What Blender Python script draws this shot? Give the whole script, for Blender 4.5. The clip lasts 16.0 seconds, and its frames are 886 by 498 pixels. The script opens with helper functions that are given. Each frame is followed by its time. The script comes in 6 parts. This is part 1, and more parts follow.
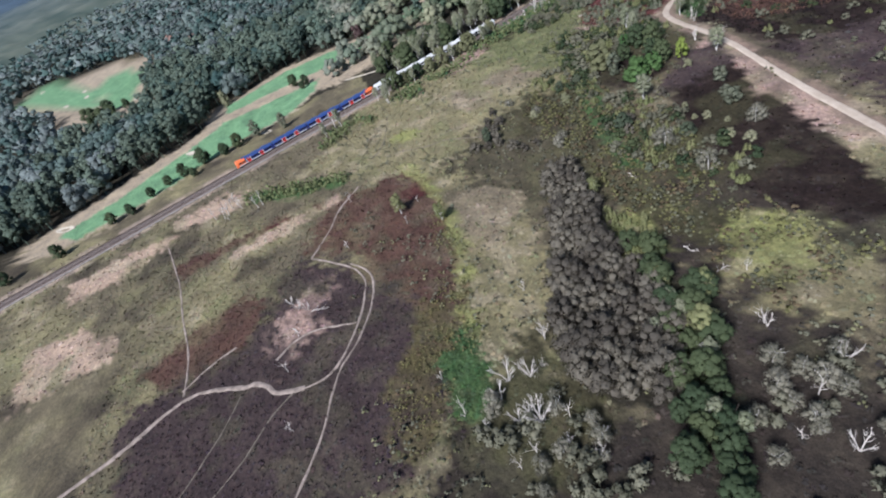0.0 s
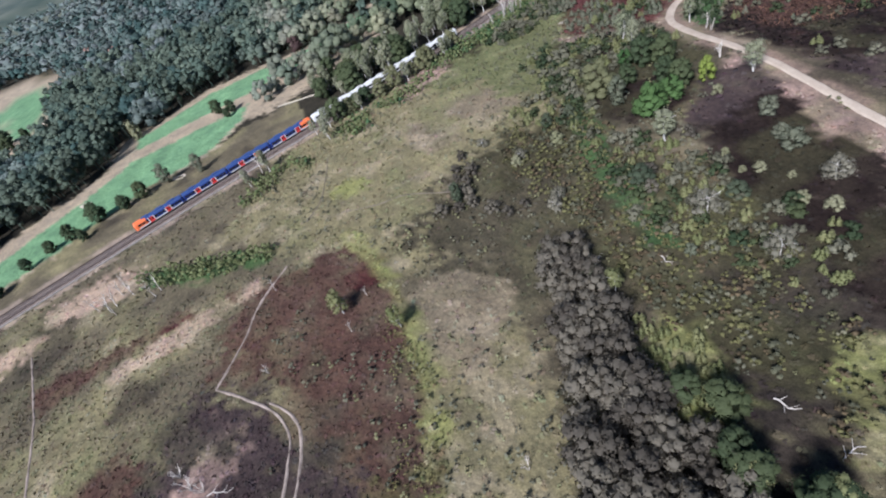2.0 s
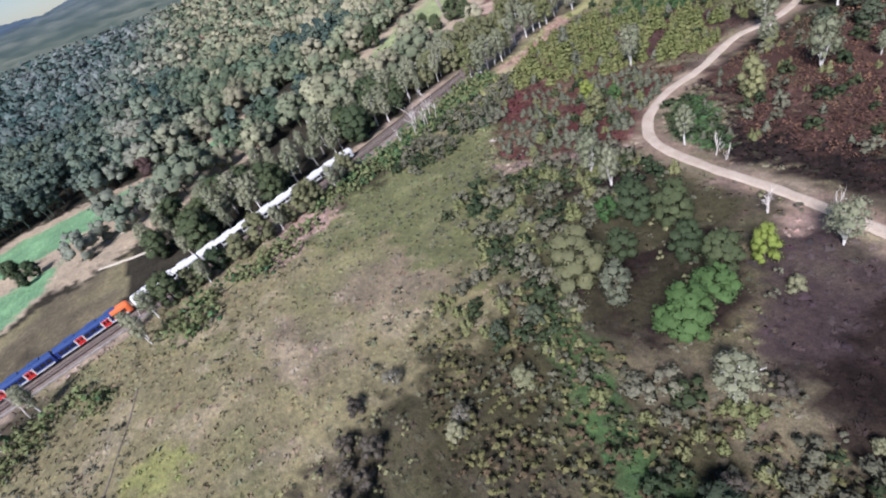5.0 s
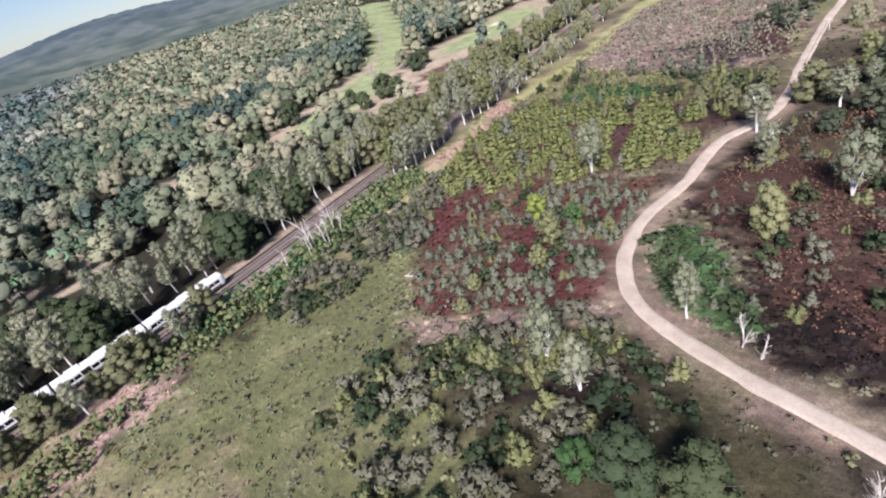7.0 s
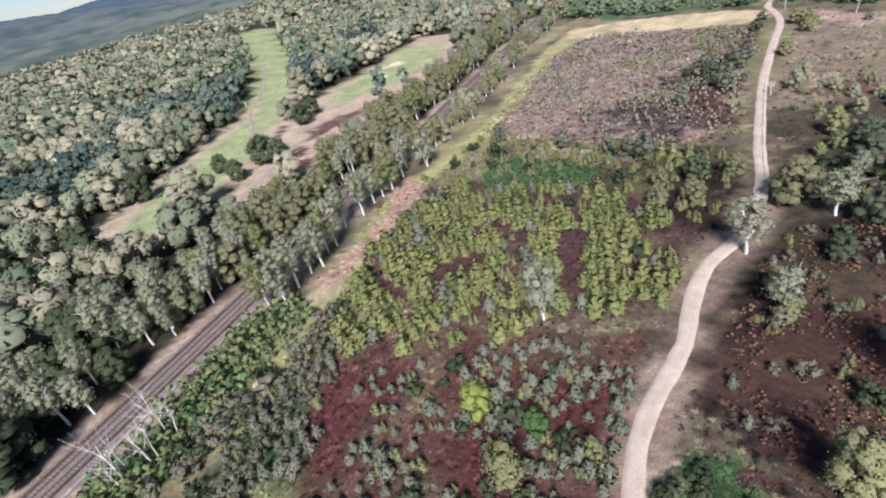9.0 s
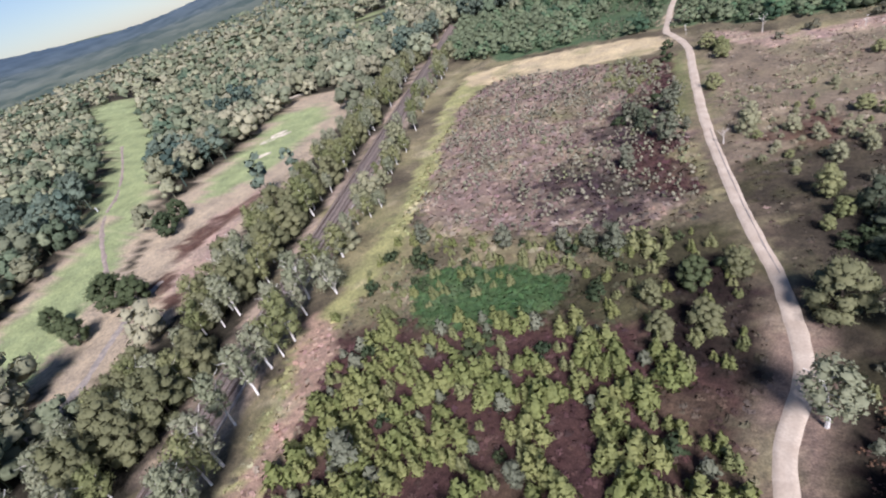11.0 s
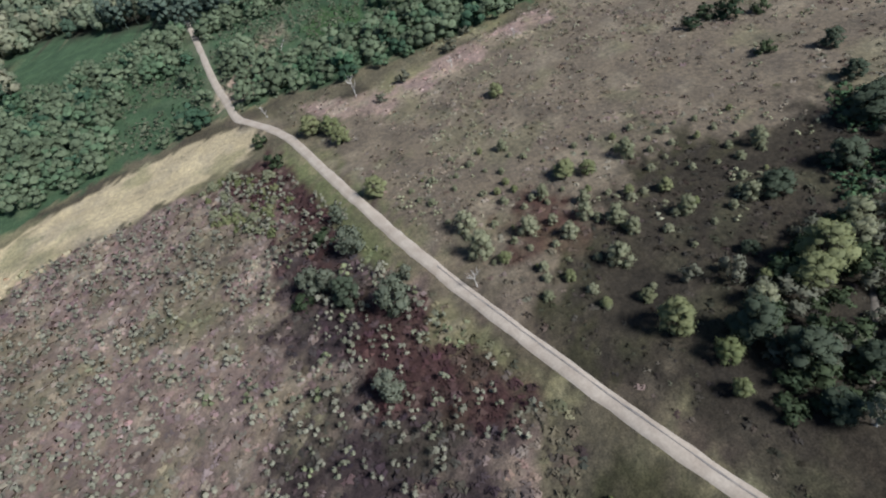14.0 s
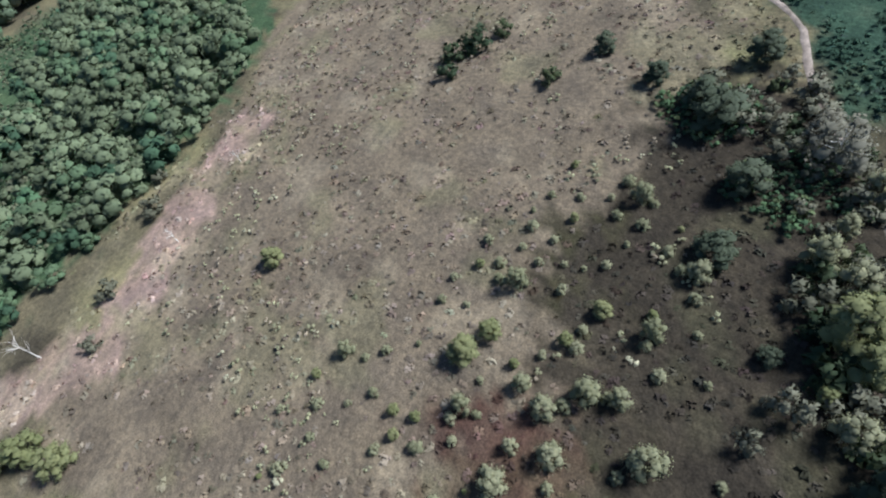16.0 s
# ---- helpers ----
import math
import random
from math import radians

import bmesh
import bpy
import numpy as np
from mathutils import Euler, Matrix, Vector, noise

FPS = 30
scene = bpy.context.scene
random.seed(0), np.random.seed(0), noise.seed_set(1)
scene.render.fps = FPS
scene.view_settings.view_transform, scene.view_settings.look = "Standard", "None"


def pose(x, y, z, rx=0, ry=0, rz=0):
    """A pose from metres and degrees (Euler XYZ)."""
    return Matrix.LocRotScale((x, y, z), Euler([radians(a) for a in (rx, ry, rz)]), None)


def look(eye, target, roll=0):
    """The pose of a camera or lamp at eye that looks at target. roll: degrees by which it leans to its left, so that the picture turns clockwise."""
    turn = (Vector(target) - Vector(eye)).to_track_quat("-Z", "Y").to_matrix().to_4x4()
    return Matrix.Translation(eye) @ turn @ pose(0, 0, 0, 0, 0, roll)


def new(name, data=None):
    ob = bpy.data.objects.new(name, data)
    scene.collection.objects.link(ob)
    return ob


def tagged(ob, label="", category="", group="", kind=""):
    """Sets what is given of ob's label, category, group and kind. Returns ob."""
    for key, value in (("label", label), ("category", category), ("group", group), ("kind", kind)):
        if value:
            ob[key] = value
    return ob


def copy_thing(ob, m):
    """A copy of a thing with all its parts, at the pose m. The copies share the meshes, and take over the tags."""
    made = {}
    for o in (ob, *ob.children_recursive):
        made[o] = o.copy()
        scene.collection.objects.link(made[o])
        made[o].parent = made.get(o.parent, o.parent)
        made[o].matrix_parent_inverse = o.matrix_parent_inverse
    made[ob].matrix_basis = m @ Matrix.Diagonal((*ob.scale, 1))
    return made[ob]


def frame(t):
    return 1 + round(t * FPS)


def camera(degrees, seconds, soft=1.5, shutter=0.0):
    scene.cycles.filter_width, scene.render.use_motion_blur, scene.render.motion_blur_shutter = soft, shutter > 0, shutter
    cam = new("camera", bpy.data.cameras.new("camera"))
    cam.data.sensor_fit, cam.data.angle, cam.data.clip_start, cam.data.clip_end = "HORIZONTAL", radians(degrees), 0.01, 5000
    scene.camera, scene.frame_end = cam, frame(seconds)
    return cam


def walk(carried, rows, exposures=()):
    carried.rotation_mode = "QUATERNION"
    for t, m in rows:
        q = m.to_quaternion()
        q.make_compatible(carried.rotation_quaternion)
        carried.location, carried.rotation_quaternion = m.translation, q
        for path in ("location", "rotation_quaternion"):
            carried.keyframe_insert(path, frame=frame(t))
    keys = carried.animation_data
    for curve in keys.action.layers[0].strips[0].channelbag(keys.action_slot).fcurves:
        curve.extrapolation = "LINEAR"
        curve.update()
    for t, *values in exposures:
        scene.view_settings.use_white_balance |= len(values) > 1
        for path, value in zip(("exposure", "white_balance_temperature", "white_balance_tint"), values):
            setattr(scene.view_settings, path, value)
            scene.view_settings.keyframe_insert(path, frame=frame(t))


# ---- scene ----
cam = camera(82.8, 16.0, 2.1)
PATH = [
    (0, (238.647, -94.978, 97.088), (237.076, -95.043, 95.852), -23.4),
    (0.5, (225.257, -92.474, 94.758), (223.699, -92.513, 93.504), -23.5),
    (1, (211.224, -89.363, 91.783), (209.674, -89.38, 90.519), -23.7),
    (1.5, (196.851, -85.993, 88.76), (195.308, -85.983, 87.488), -23.9),
    (2, (182.798, -82.315, 85.74), (181.262, -82.274, 84.46), -23.9),
    (2.5, (169.18, -77.964, 82.634), (167.646, -77.889, 81.353), -23.9),
    (3, (155.867, -73.055, 80.06), (154.335, -72.94, 78.779), -23.8),
    (3.5, (143.485, -68.063, 77.045), (141.942, -67.894, 75.784), -23.4),
    (4, (131.54, -62.937, 74.217), (129.975, -62.702, 72.994), -23.0),
    (4.5, (119.651, -57.653, 71.598), (118.07, -57.337, 70.415), -22.3),
    (4.7, (114.8, -55.166, 71.042), (113.219, -54.822, 69.865), -22.2),
    (6.8, (71.147, -21.503, 60.455), (69.541, -20.896, 59.429), -17.8),
    (7, (67.03, -18.605, 60.21), (65.437, -17.966, 59.185), -17.3),
    (7.5, (57.141, -11.176, 60.25), (55.583, -10.45, 59.227), -15.8),
    (8, (46.999, -3.103, 61.129), (45.487, -2.305, 60.091), -14.7),
    (8.5, (36.833, 4.501, 62.394), (35.373, 5.37, 61.34), -14.4),
    (9, (26.604, 12.423, 63.578), (25.189, 13.366, 62.525), -14.9),
    (9.2, (22.184, 15.552, 63.716), (20.796, 16.549, 62.677), -16.1),
    (11.3, (-10.016, 51.621, 67.856), (-11.175, 52.858, 66.796), -19.4),
    (11.5, (-13.168, 56.088, 68.281), (-14.287, 57.354, 67.211), -19.5),
    (12, (-20.604, 67.349, 69.665), (-21.59, 68.697, 68.564), -20.1),
    (12.5, (-27.319, 79.515, 70.491), (-28.117, 80.93, 69.325), -20.4),
    (13, (-32.898, 93.135, 70.647), (-33.44, 94.608, 69.407), -21.3),
    (13.5, (-37.331, 106.869, 70.174), (-37.517, 108.359, 68.852), -20.5),
    (14, (-38.842, 120.523, 69.578), (-38.713, 121.96, 68.193), -20.4),
    (14.5, (-38.223, 134.289, 68.588), (-37.828, 135.617, 67.145), -20.5),
    (15, (-34.604, 147.586, 67.235), (-34.021, 148.782, 65.741), -21.5),
    (15.5, (-28.886, 159.808, 65.405), (-28.161, 160.879, 63.88), -22.7),
    (16, (-21.394, 171.875, 65.496), (-20.573, 172.798, 63.923), -23.7),
]
walk(cam, [(t, look(eye, target, roll)) for t, eye, target, roll in PATH],
     [(0, 0.6, 5450, 14), (4.5, 0.7, 5500, 19), (7, 0.95, 5750, 22), (9, 0.88, 5650, 20), (11.5, 0.64, 5650, 21), (13, 0.15, 5500, 12), (14.8, 0.34, 5400, 8), (15.5, 0.32, 5380, 8), (16, 0.7, 5350, 7)])

# ---- world, sun, exposure ----
SUN_EL, SUN_ROT = radians(42), radians(132)
world = bpy.data.worlds.new("sky")
scene.world = world
world.use_nodes = True
wn = world.node_tree
sky = wn.nodes.new("ShaderNodeTexSky")
sky.sky_type, sky.sun_disc = 'NISHITA', False
sky.sun_elevation, sky.sun_rotation = SUN_EL, SUN_ROT
sky.air_density, sky.dust_density, sky.ozone_density = 1.0, 0.3, 2.2
wn.links.new(sky.outputs[0], wn.nodes["Background"].inputs[0])
wn.nodes["Background"].inputs[1].default_value = 0.055
sun = new("sun", bpy.data.lights.new("sun", 'SUN'))
sun.data.energy, sun.data.angle, sun.data.color = 5.0, radians(16.0), (1.0, 0.94, 0.85)
sun_dir = Vector((math.sin(SUN_ROT) * math.cos(SUN_EL), math.cos(SUN_ROT) * math.cos(SUN_EL), math.sin(SUN_EL)))
sun.matrix_world = look((0, 0, 300), Vector((0, 0, 300)) - sun_dir)

# ---- materials ----


def nodes_of(name, rough=0.8, spec=0.2, metal=0.0):
    m = bpy.data.materials.new(name)
    m.use_nodes = True
    nt = m.node_tree
    b = nt.nodes["Principled BSDF"]
    b.inputs["Roughness"].default_value = rough
    b.inputs["Specular IOR Level"].default_value = spec
    b.inputs["Metallic"].default_value = metal
    return m, nt, b


def mixed(nt, kind, fac, a, b):
    """A colour mix node; fac, a and b are sockets or values."""
    n = nt.nodes.new("ShaderNodeMix")
    n.data_type, n.blend_type = 'RGBA', kind
    for sock, v in ((n.inputs[0], fac), (n.inputs[6], a), (n.inputs[7], b)):
        if isinstance(v, bpy.types.NodeSocket):
            nt.links.new(v, sock)
        else:
            sock.default_value = v if isinstance(v, float) else (*v, 1)
    return n.outputs[2]


def noise_of(nt, scale, detail=4.0, lo=0.35, hi=0.65):
    """Object-space noise in metres, stretched to 0..1."""
    tc = nt.nodes.new("ShaderNodeTexCoord")
    n = nt.nodes.new("ShaderNodeTexNoise")
    n.inputs["Scale"].default_value, n.inputs["Detail"].default_value = scale, detail
    nt.links.new(tc.outputs["Object"], n.inputs["Vector"])
    r = nt.nodes.new("ShaderNodeMapRange")
    r.inputs[1].default_value, r.inputs[2].default_value = lo, hi
    nt.links.new(n.outputs["Fac"], r.inputs[0])
    return r.outputs[0]


def bumped(nt, bsdf, height, strength, dist):
    b = nt.nodes.new("ShaderNodeBump")
    b.inputs["Strength"].default_value, b.inputs["Distance"].default_value = strength, dist
    nt.links.new(height, b.inputs["Height"])
    nt.links.new(b.outputs[0], bsdf.inputs["Normal"])


def paint(name, colour, rough=0.5, spec=0.4, wear=0.25, scale=1.5, metal=0.0):
    """A plain coated surface with dirt at two scales."""
    m, nt, b = nodes_of(name, rough, spec, metal)
    dark = tuple(c * (1 - wear) for c in colour)
    c = mixed(nt, 'MIX', noise_of(nt, scale), colour, dark)
    c = mixed(nt, 'MIX', noise_of(nt, scale * 9, 2.0, 0.3, 0.9), c, tuple(c0 * (1 - wear * 0.6) for c0 in colour))
    nt.links.new(c, b.inputs["Base Color"])
    return m


def fuzzy(nt, bsdf, colour, weight):
    """The soft gloss of leaf tips and stems standing up over a plant cover."""
    bsdf.inputs["Sheen Weight"].default_value = weight
    bsdf.inputs["Sheen Roughness"].default_value = 0.55
    nt.links.new(mixed(nt, 'ADD', 1.0, colour, mixed(nt, 'MIX', 0.9, (0.1, 0.1, 0.08), colour)), bsdf.inputs["Sheen Tint"])


def leaf(name, a, b2, glow=0.22):
    """Foliage: each plant and each spray of leaves a little different."""
    m, nt, b = nodes_of(name, 0.75, 0.15)
    oi = nt.nodes.new("ShaderNodeObjectInfo")
    ge = nt.nodes.new("ShaderNodeNewGeometry")
    c = mixed(nt, 'MIX', oi.outputs["Random"], a, b2)
    c = mixed(nt, 'MULTIPLY', 0.3, c, mixed(nt, 'MIX', ge.outputs["Random Per Island"], (0.4, 0.42, 0.4), (1.35, 1.32, 1.22)))
    nt.links.new(c, b.inputs["Base Color"])
    fuzzy(nt, b, c, 0.25)
    tr = nt.nodes.new("ShaderNodeBsdfTranslucent")
    nt.links.new(c, tr.inputs[0])
    mx = nt.nodes.new("ShaderNodeMixShader")
    mx.inputs[0].default_value = glow
    nt.links.new(b.outputs[0], mx.inputs[1])
    nt.links.new(tr.outputs[0], mx.inputs[2])
    nt.links.new(mx.outputs[0], nt.nodes["Material Output"].inputs[0])
    return m


def tinted(name, glow=0.15, vary=0.6):
    """Foliage joined in one mesh, whose plants carry their own colour."""
    m, nt, b = nodes_of(name, 0.9, 0.06)
    at = nt.nodes.new("ShaderNodeAttribute")
    at.attribute_name = "cover"
    ge = nt.nodes.new("ShaderNodeNewGeometry")
    fuzzy(nt, b, at.outputs["Color"], 0.35)
    c = mixed(nt, 'MULTIPLY', vary, at.outputs["Color"], mixed(nt, 'MIX', ge.outputs["Random Per Island"], (0.4, 0.42, 0.4), (1.4, 1.35, 1.25)))
    nt.links.new(c, b.inputs["Base Color"])
    tr = nt.nodes.new("ShaderNodeBsdfTranslucent")
    nt.links.new(c, tr.inputs[0])
    mx = nt.nodes.new("ShaderNodeMixShader")
    mx.inputs[0].default_value = glow
    nt.links.new(b.outputs[0], mx.inputs[1])
    nt.links.new(tr.outputs[0], mx.inputs[2])
    nt.links.new(mx.outputs[0], nt.nodes["Material Output"].inputs[0])
    return m


def soil(name, colour, spots, scale=0.6, bump=0.5, dist=0.1, grit=0.7):
    m, nt, b = nodes_of(name, 0.92, 0.1)
    c = mixed(nt, 'MIX', noise_of(nt, scale, 6.0), colour, spots)
    c = mixed(nt, 'MULTIPLY', grit, c, mixed(nt, 'MIX', noise_of(nt, scale * 8, 3.0), (0.65, 0.65, 0.65), (1.15, 1.15, 1.15)))
    nt.links.new(c, b.inputs["Base Color"])
    bumped(nt, b, noise_of(nt, scale * 5, 5.0), bump, dist)
    return m


def ground_material():
    m, nt, b = nodes_of("heath_ground", 1.0, 0.03)
    at = nt.nodes.new("ShaderNodeAttribute")
    at.attribute_name = "cover"
    c = at.outputs["Color"]
    c = mixed(nt, 'MULTIPLY', 0.9, c, mixed(nt, 'MIX', noise_of(nt, 0.12, 5.0, 0.3, 0.7), (0.72, 0.72, 0.74), (1.2, 1.17, 1.1)))
    c = mixed(nt, 'MULTIPLY', 0.9, c, mixed(nt, 'MIX', noise_of(nt, 0.8, 5.0, 0.3, 0.7), (0.7, 0.71, 0.72), (1.25, 1.22, 1.15)))
    c = mixed(nt, 'MULTIPLY', 0.8, c, mixed(nt, 'MIX', noise_of(nt, 4.0, 3.0, 0.3, 0.7), (0.6, 0.6, 0.6), (1.3, 1.3, 1.28)))
    nt.links.new(c, b.inputs["Base Color"])
    fuzzy(nt, b, c, 0.5)
    bumped(nt, b, noise_of(nt, 1.1, 6.0, 0.2, 0.8), 0.5, 0.35)
    return m


M_GROUND = ground_material()
M_PATH = soil("path_gravel", (0.45, 0.372, 0.29), (0.37, 0.298, 0.228), 0.35, 0.15, 0.03, 0.35)
M_RUT = soil("path_rut_gravel", (0.20, 0.175, 0.155), (0.32, 0.27, 0.225), 0.5, 0.3, 0.04)
M_TRACK = soil("bare_sandy_soil", (0.36, 0.29, 0.24), (0.20, 0.16, 0.13), 0.5, 0.4, 0.06)
M_BALLAST = soil("ballast", (0.25, 0.2, 0.165), (0.165, 0.132, 0.115), 1.2, 0.8, 0.1)
M_FAINT = soil("trodden_grass", (0.2, 0.165, 0.13), (0.13, 0.11, 0.085), 0.5, 0.3, 0.05)
M_SAND = soil("bunker_sand", (0.55, 0.48, 0.37), (0.46, 0.40, 0.31), 0.4, 0.3, 0.05)
M_CONCRETE = soil("concrete", (0.36, 0.325, 0.29), (0.22, 0.2, 0.18), 0.7, 0.3, 0.03)
M_RAIL = paint("rail_steel", (0.17, 0.12, 0.10), 0.45, 0.5, 0.3, 3, 0.6)
M_SLEEPER = paint("sleeper", (0.15, 0.13, 0.12), 0.9, 0.1, 0.4, 2)
M_BARK = paint("bark", (0.14, 0.11, 0.085), 0.95, 0.1, 0.5, 3)
M_BIRCH = paint("birch_bark", (0.74, 0.70, 0.64), 0.8, 0.2, 0.4, 2.5)
M_DEADWOOD = paint("dead_wood", (0.66, 0.6, 0.53), 0.9, 0.1, 0.3, 2)
L_OAK = leaf("oak_leaves", (0.038, 0.056, 0.028), (0.07, 0.085, 0.039))
L_BRIGHT = leaf("bright_leaves", (0.05, 0.096, 0.032), (0.076, 0.128, 0.042))
L_OLIVE = leaf("olive_leaves", (0.135, 0.138, 0.07), (0.175, 0.172, 0.09), 0.28)
L_LIME = leaf("lime_leaves", (0.21, 0.265, 0.055), (0.25, 0.29, 0.07), 0.35)
L_WILLOW = leaf("willow_leaves", (0.215, 0.215, 0.122), (0.29, 0.28, 0.172), 0.3)
L_YELLOW = leaf("yellow_green_leaves", (0.185, 0.20, 0.085), (0.25, 0.25, 0.12), 0.35)
L_GORSE = leaf("gorse_leaves", (0.18, 0.203, 0.072), (0.245, 0.252, 0.1), 0.35)
L_BIRCH = leaf("birch_leaves", (0.205, 0.22, 0.135), (0.285, 0.285, 0.188), 0.3)
L_GREY = leaf("grey_scrub_twigs", (0.105, 0.102, 0.068), (0.165, 0.158, 0.11), 0.12)
L_SCRUB = leaf("thicket_twigs", (0.062, 0.053, 0.042), (0.15, 0.132, 0.1), 0.1)
L_ASH = leaf("ashen_twigs", (0.152, 0.142, 0.104), (0.228, 0.21, 0.158), 0.2)
L_COPPER = leaf("copper_leaves", (0.072, 0.045, 0.042), (0.088, 0.055, 0.05))
L_PINE = leaf("pine_needles", (0.128, 0.138, 0.092), (0.182, 0.186, 0.13))
L_DARKPINE = leaf("dark_pine_needles", (0.054, 0.069, 0.042), (0.088, 0.1, 0.062))
M_TINT = tinted("mixed_foliage", 0.12, 0.26)
M_LOW = tinted("heather_and_grass", 0.08, 0.16)
M_BLUE = paint("blue_coach_paint", (0.02, 0.04, 0.19), 0.32, 0.5, 0.25, 0.5)
M_ROOFBLUE = paint("blue_grey_roof", (0.034, 0.068, 0.2), 0.5, 0.4, 0.25, 0.5)
M_WHITE = paint("white_coach_paint", (0.66, 0.655, 0.63), 0.4, 0.5, 0.12, 0.5)
M_ORANGE = paint("orange_cab_paint", (0.78, 0.17, 0.05), 0.4, 0.5, 0.15, 0.8)
M_RED = paint("red_door_paint", (0.62, 0.03, 0.025), 0.4, 0.5, 0.15, 1)
M_YELLOW = paint("yellow_cab_paint", (0.75, 0.5, 0.05), 0.4, 0.5, 0.15, 1)
M_BLACK = paint("black_rubber", (0.02, 0.02, 0.022), 0.6, 0.3, 0.3, 2)
M_GLASS = paint("dark_tinted_glass", (0.012, 0.014, 0.018), 0.08, 0.6, 0.2, 1)
M_GREYSTEEL = paint("underframe_steel", (0.07, 0.065, 0.06), 0.7, 0.3, 0.4, 2)
M_ROOFTILE = paint("roof_tile", (0.24, 0.15, 0.12), 0.9, 0.1, 0.3, 1)
M_RENDERWALL = paint("pale_render", (0.72, 0.68, 0.62), 0.9, 0.1, 0.12, 0.6)

# ---- mesh helpers ----


def mesh_of(name, verts, faces, mats, cover=None, smooth=False, index=None, normals=None):
    me = bpy.data.meshes.new(name)
    me.from_pydata(np.asarray(verts).tolist(), [], [list(f) for f in faces] if not isinstance(faces, np.ndarray) else faces.tolist())
    for m in mats if isinstance(mats, (list, tuple)) else [mats]:
        me.materials.append(m)
    if cover is not None:
        at = me.color_attributes.new("cover", 'FLOAT_COLOR', 'POINT')
        at.data.foreach_set("color", np.c_[cover, np.ones(len(cover))].astype(np.float32).ravel())
    if index is not None:
        me.polygons.foreach_set("material_index", np.asarray(index, dtype=np.int32))
    if smooth:
        me.polygons.foreach_set("use_smooth", np.ones(len(me.polygons), dtype=bool))
    me.update()
    if normals is not None:
        n = np.asarray(normals, float)
        me.normals_split_custom_set_from_vertices((n / (np.linalg.norm(n, axis=1, keepdims=True) + 1e-9)).tolist())
    return me


def part(name, bm, material, parent, label=""):
    """Links a bmesh or mesh as one mesh object under a thing or a part."""
    if isinstance(bm, bmesh.types.BMesh):
        me = bpy.data.meshes.new(name)
        bm.to_mesh(me)
        bm.free()
        me.materials.append(material)
    else:
        me = bm
    ob = new(name, me)
    ob.parent = parent
    if label:
        ob["label"] = label
    return ob


def box(bm, x0, x1, y0, y1, z0, z1, bevel=0.0):
    g = bmesh.ops.create_cube(bm, size=1)
    bmesh.ops.scale(bm, vec=(x1 - x0, y1 - y0, z1 - z0), verts=g["verts"])
    bmesh.ops.translate(bm, vec=((x0 + x1) / 2, (y0 + y1) / 2, (z0 + z1) / 2), verts=g["verts"])
    if bevel:
        edges = {e for v in g["verts"] for e in v.link_edges}
        bmesh.ops.bevel(bm, geom=list(edges), offset=bevel, segments=1, affect='EDGES')
    return bm


def tube(pts, radii, sides=6):
    """Verts and faces of a tapered tube along points."""
    pts = np.asarray(pts, float)
    V, F = [], []
    for i, p in enumerate(pts):
        d = pts[min(i + 1, len(pts) - 1)] - pts[max(i - 1, 0)]
        d /= np.linalg.norm(d) + 1e-9
        a = np.cross(d, (0.3, 0.9, 0.1))
        a /= np.linalg.norm(a) + 1e-9
        b = np.cross(d, a)
        for k in range(sides):
            w = 2 * math.pi * k / sides
            V.append(p + radii[i] * (math.cos(w) * a + math.sin(w) * b))
    for i in range(len(pts) - 1):
        for k in range(sides):
            q = (k + 1) % sides
            F.append((i * sides + k, i * sides + q, (i + 1) * sides + q, (i + 1) * sides + k))
    F.append(tuple(range((len(pts) - 1) * sides, len(pts) * sides)))
    return V, F


def joined(pieces):
    V, F, n = [], [], 0
    for v, f in pieces:
        V.extend(v)
        F.extend(tuple(i + n for i in q) for q in f)
        n += len(v)
    return V, F


def spray(c, out, size, rng, spread=0.8):
    """Pointed leaf sprays round the points c, facing roughly out: verts, faces and each spray's normal."""
    n = len(c)
    nrm = out + spread * rng.normal(size=(n, 3))
    nrm /= np.linalg.norm(nrm, axis=1, keepdims=True) + 1e-9
    u = np.cross(nrm, rng.normal(size=(n, 3)))
    u /= np.linalg.norm(u, axis=1, keepdims=True) + 1e-9
    w = np.cross(nrm, u)
    s = size * rng.uniform(0.65, 1.35, (n, 1))
    t = rng.uniform(0.6, 1.0, (n, 1))
    V = np.stack([c + u * s * 1.2, c - u * s * 0.7 + w * s * t, c - u * s * 0.7 - w * s * t], 1).reshape(-1, 3)
    return V, np.arange(3 * n).reshape(-1, 3), nrm


ICO_V = np.array([(0, 0, 1)] + [(0.894 * math.cos(k * 1.2566), 0.894 * math.sin(k * 1.2566), 0.447) for k in range(5)]
                 + [(0.894 * math.cos((k + .5) * 1.2566), 0.894 * math.sin((k + .5) * 1.2566), -0.447) for k in range(5)] + [(0, 0, -1)])
ICO_F = [(0, 1 + k, 1 + (k + 1) % 5) for k in range(5)] + [(1 + k, 6 + k, 1 + (k + 1) % 5) for k in range(5)] \
    + [(1 + (k + 1) % 5, 6 + k, 6 + (k + 1) % 5) for k in range(5)] + [(11, 6 + (k + 1) % 5, 6 + k) for k in range(5)]


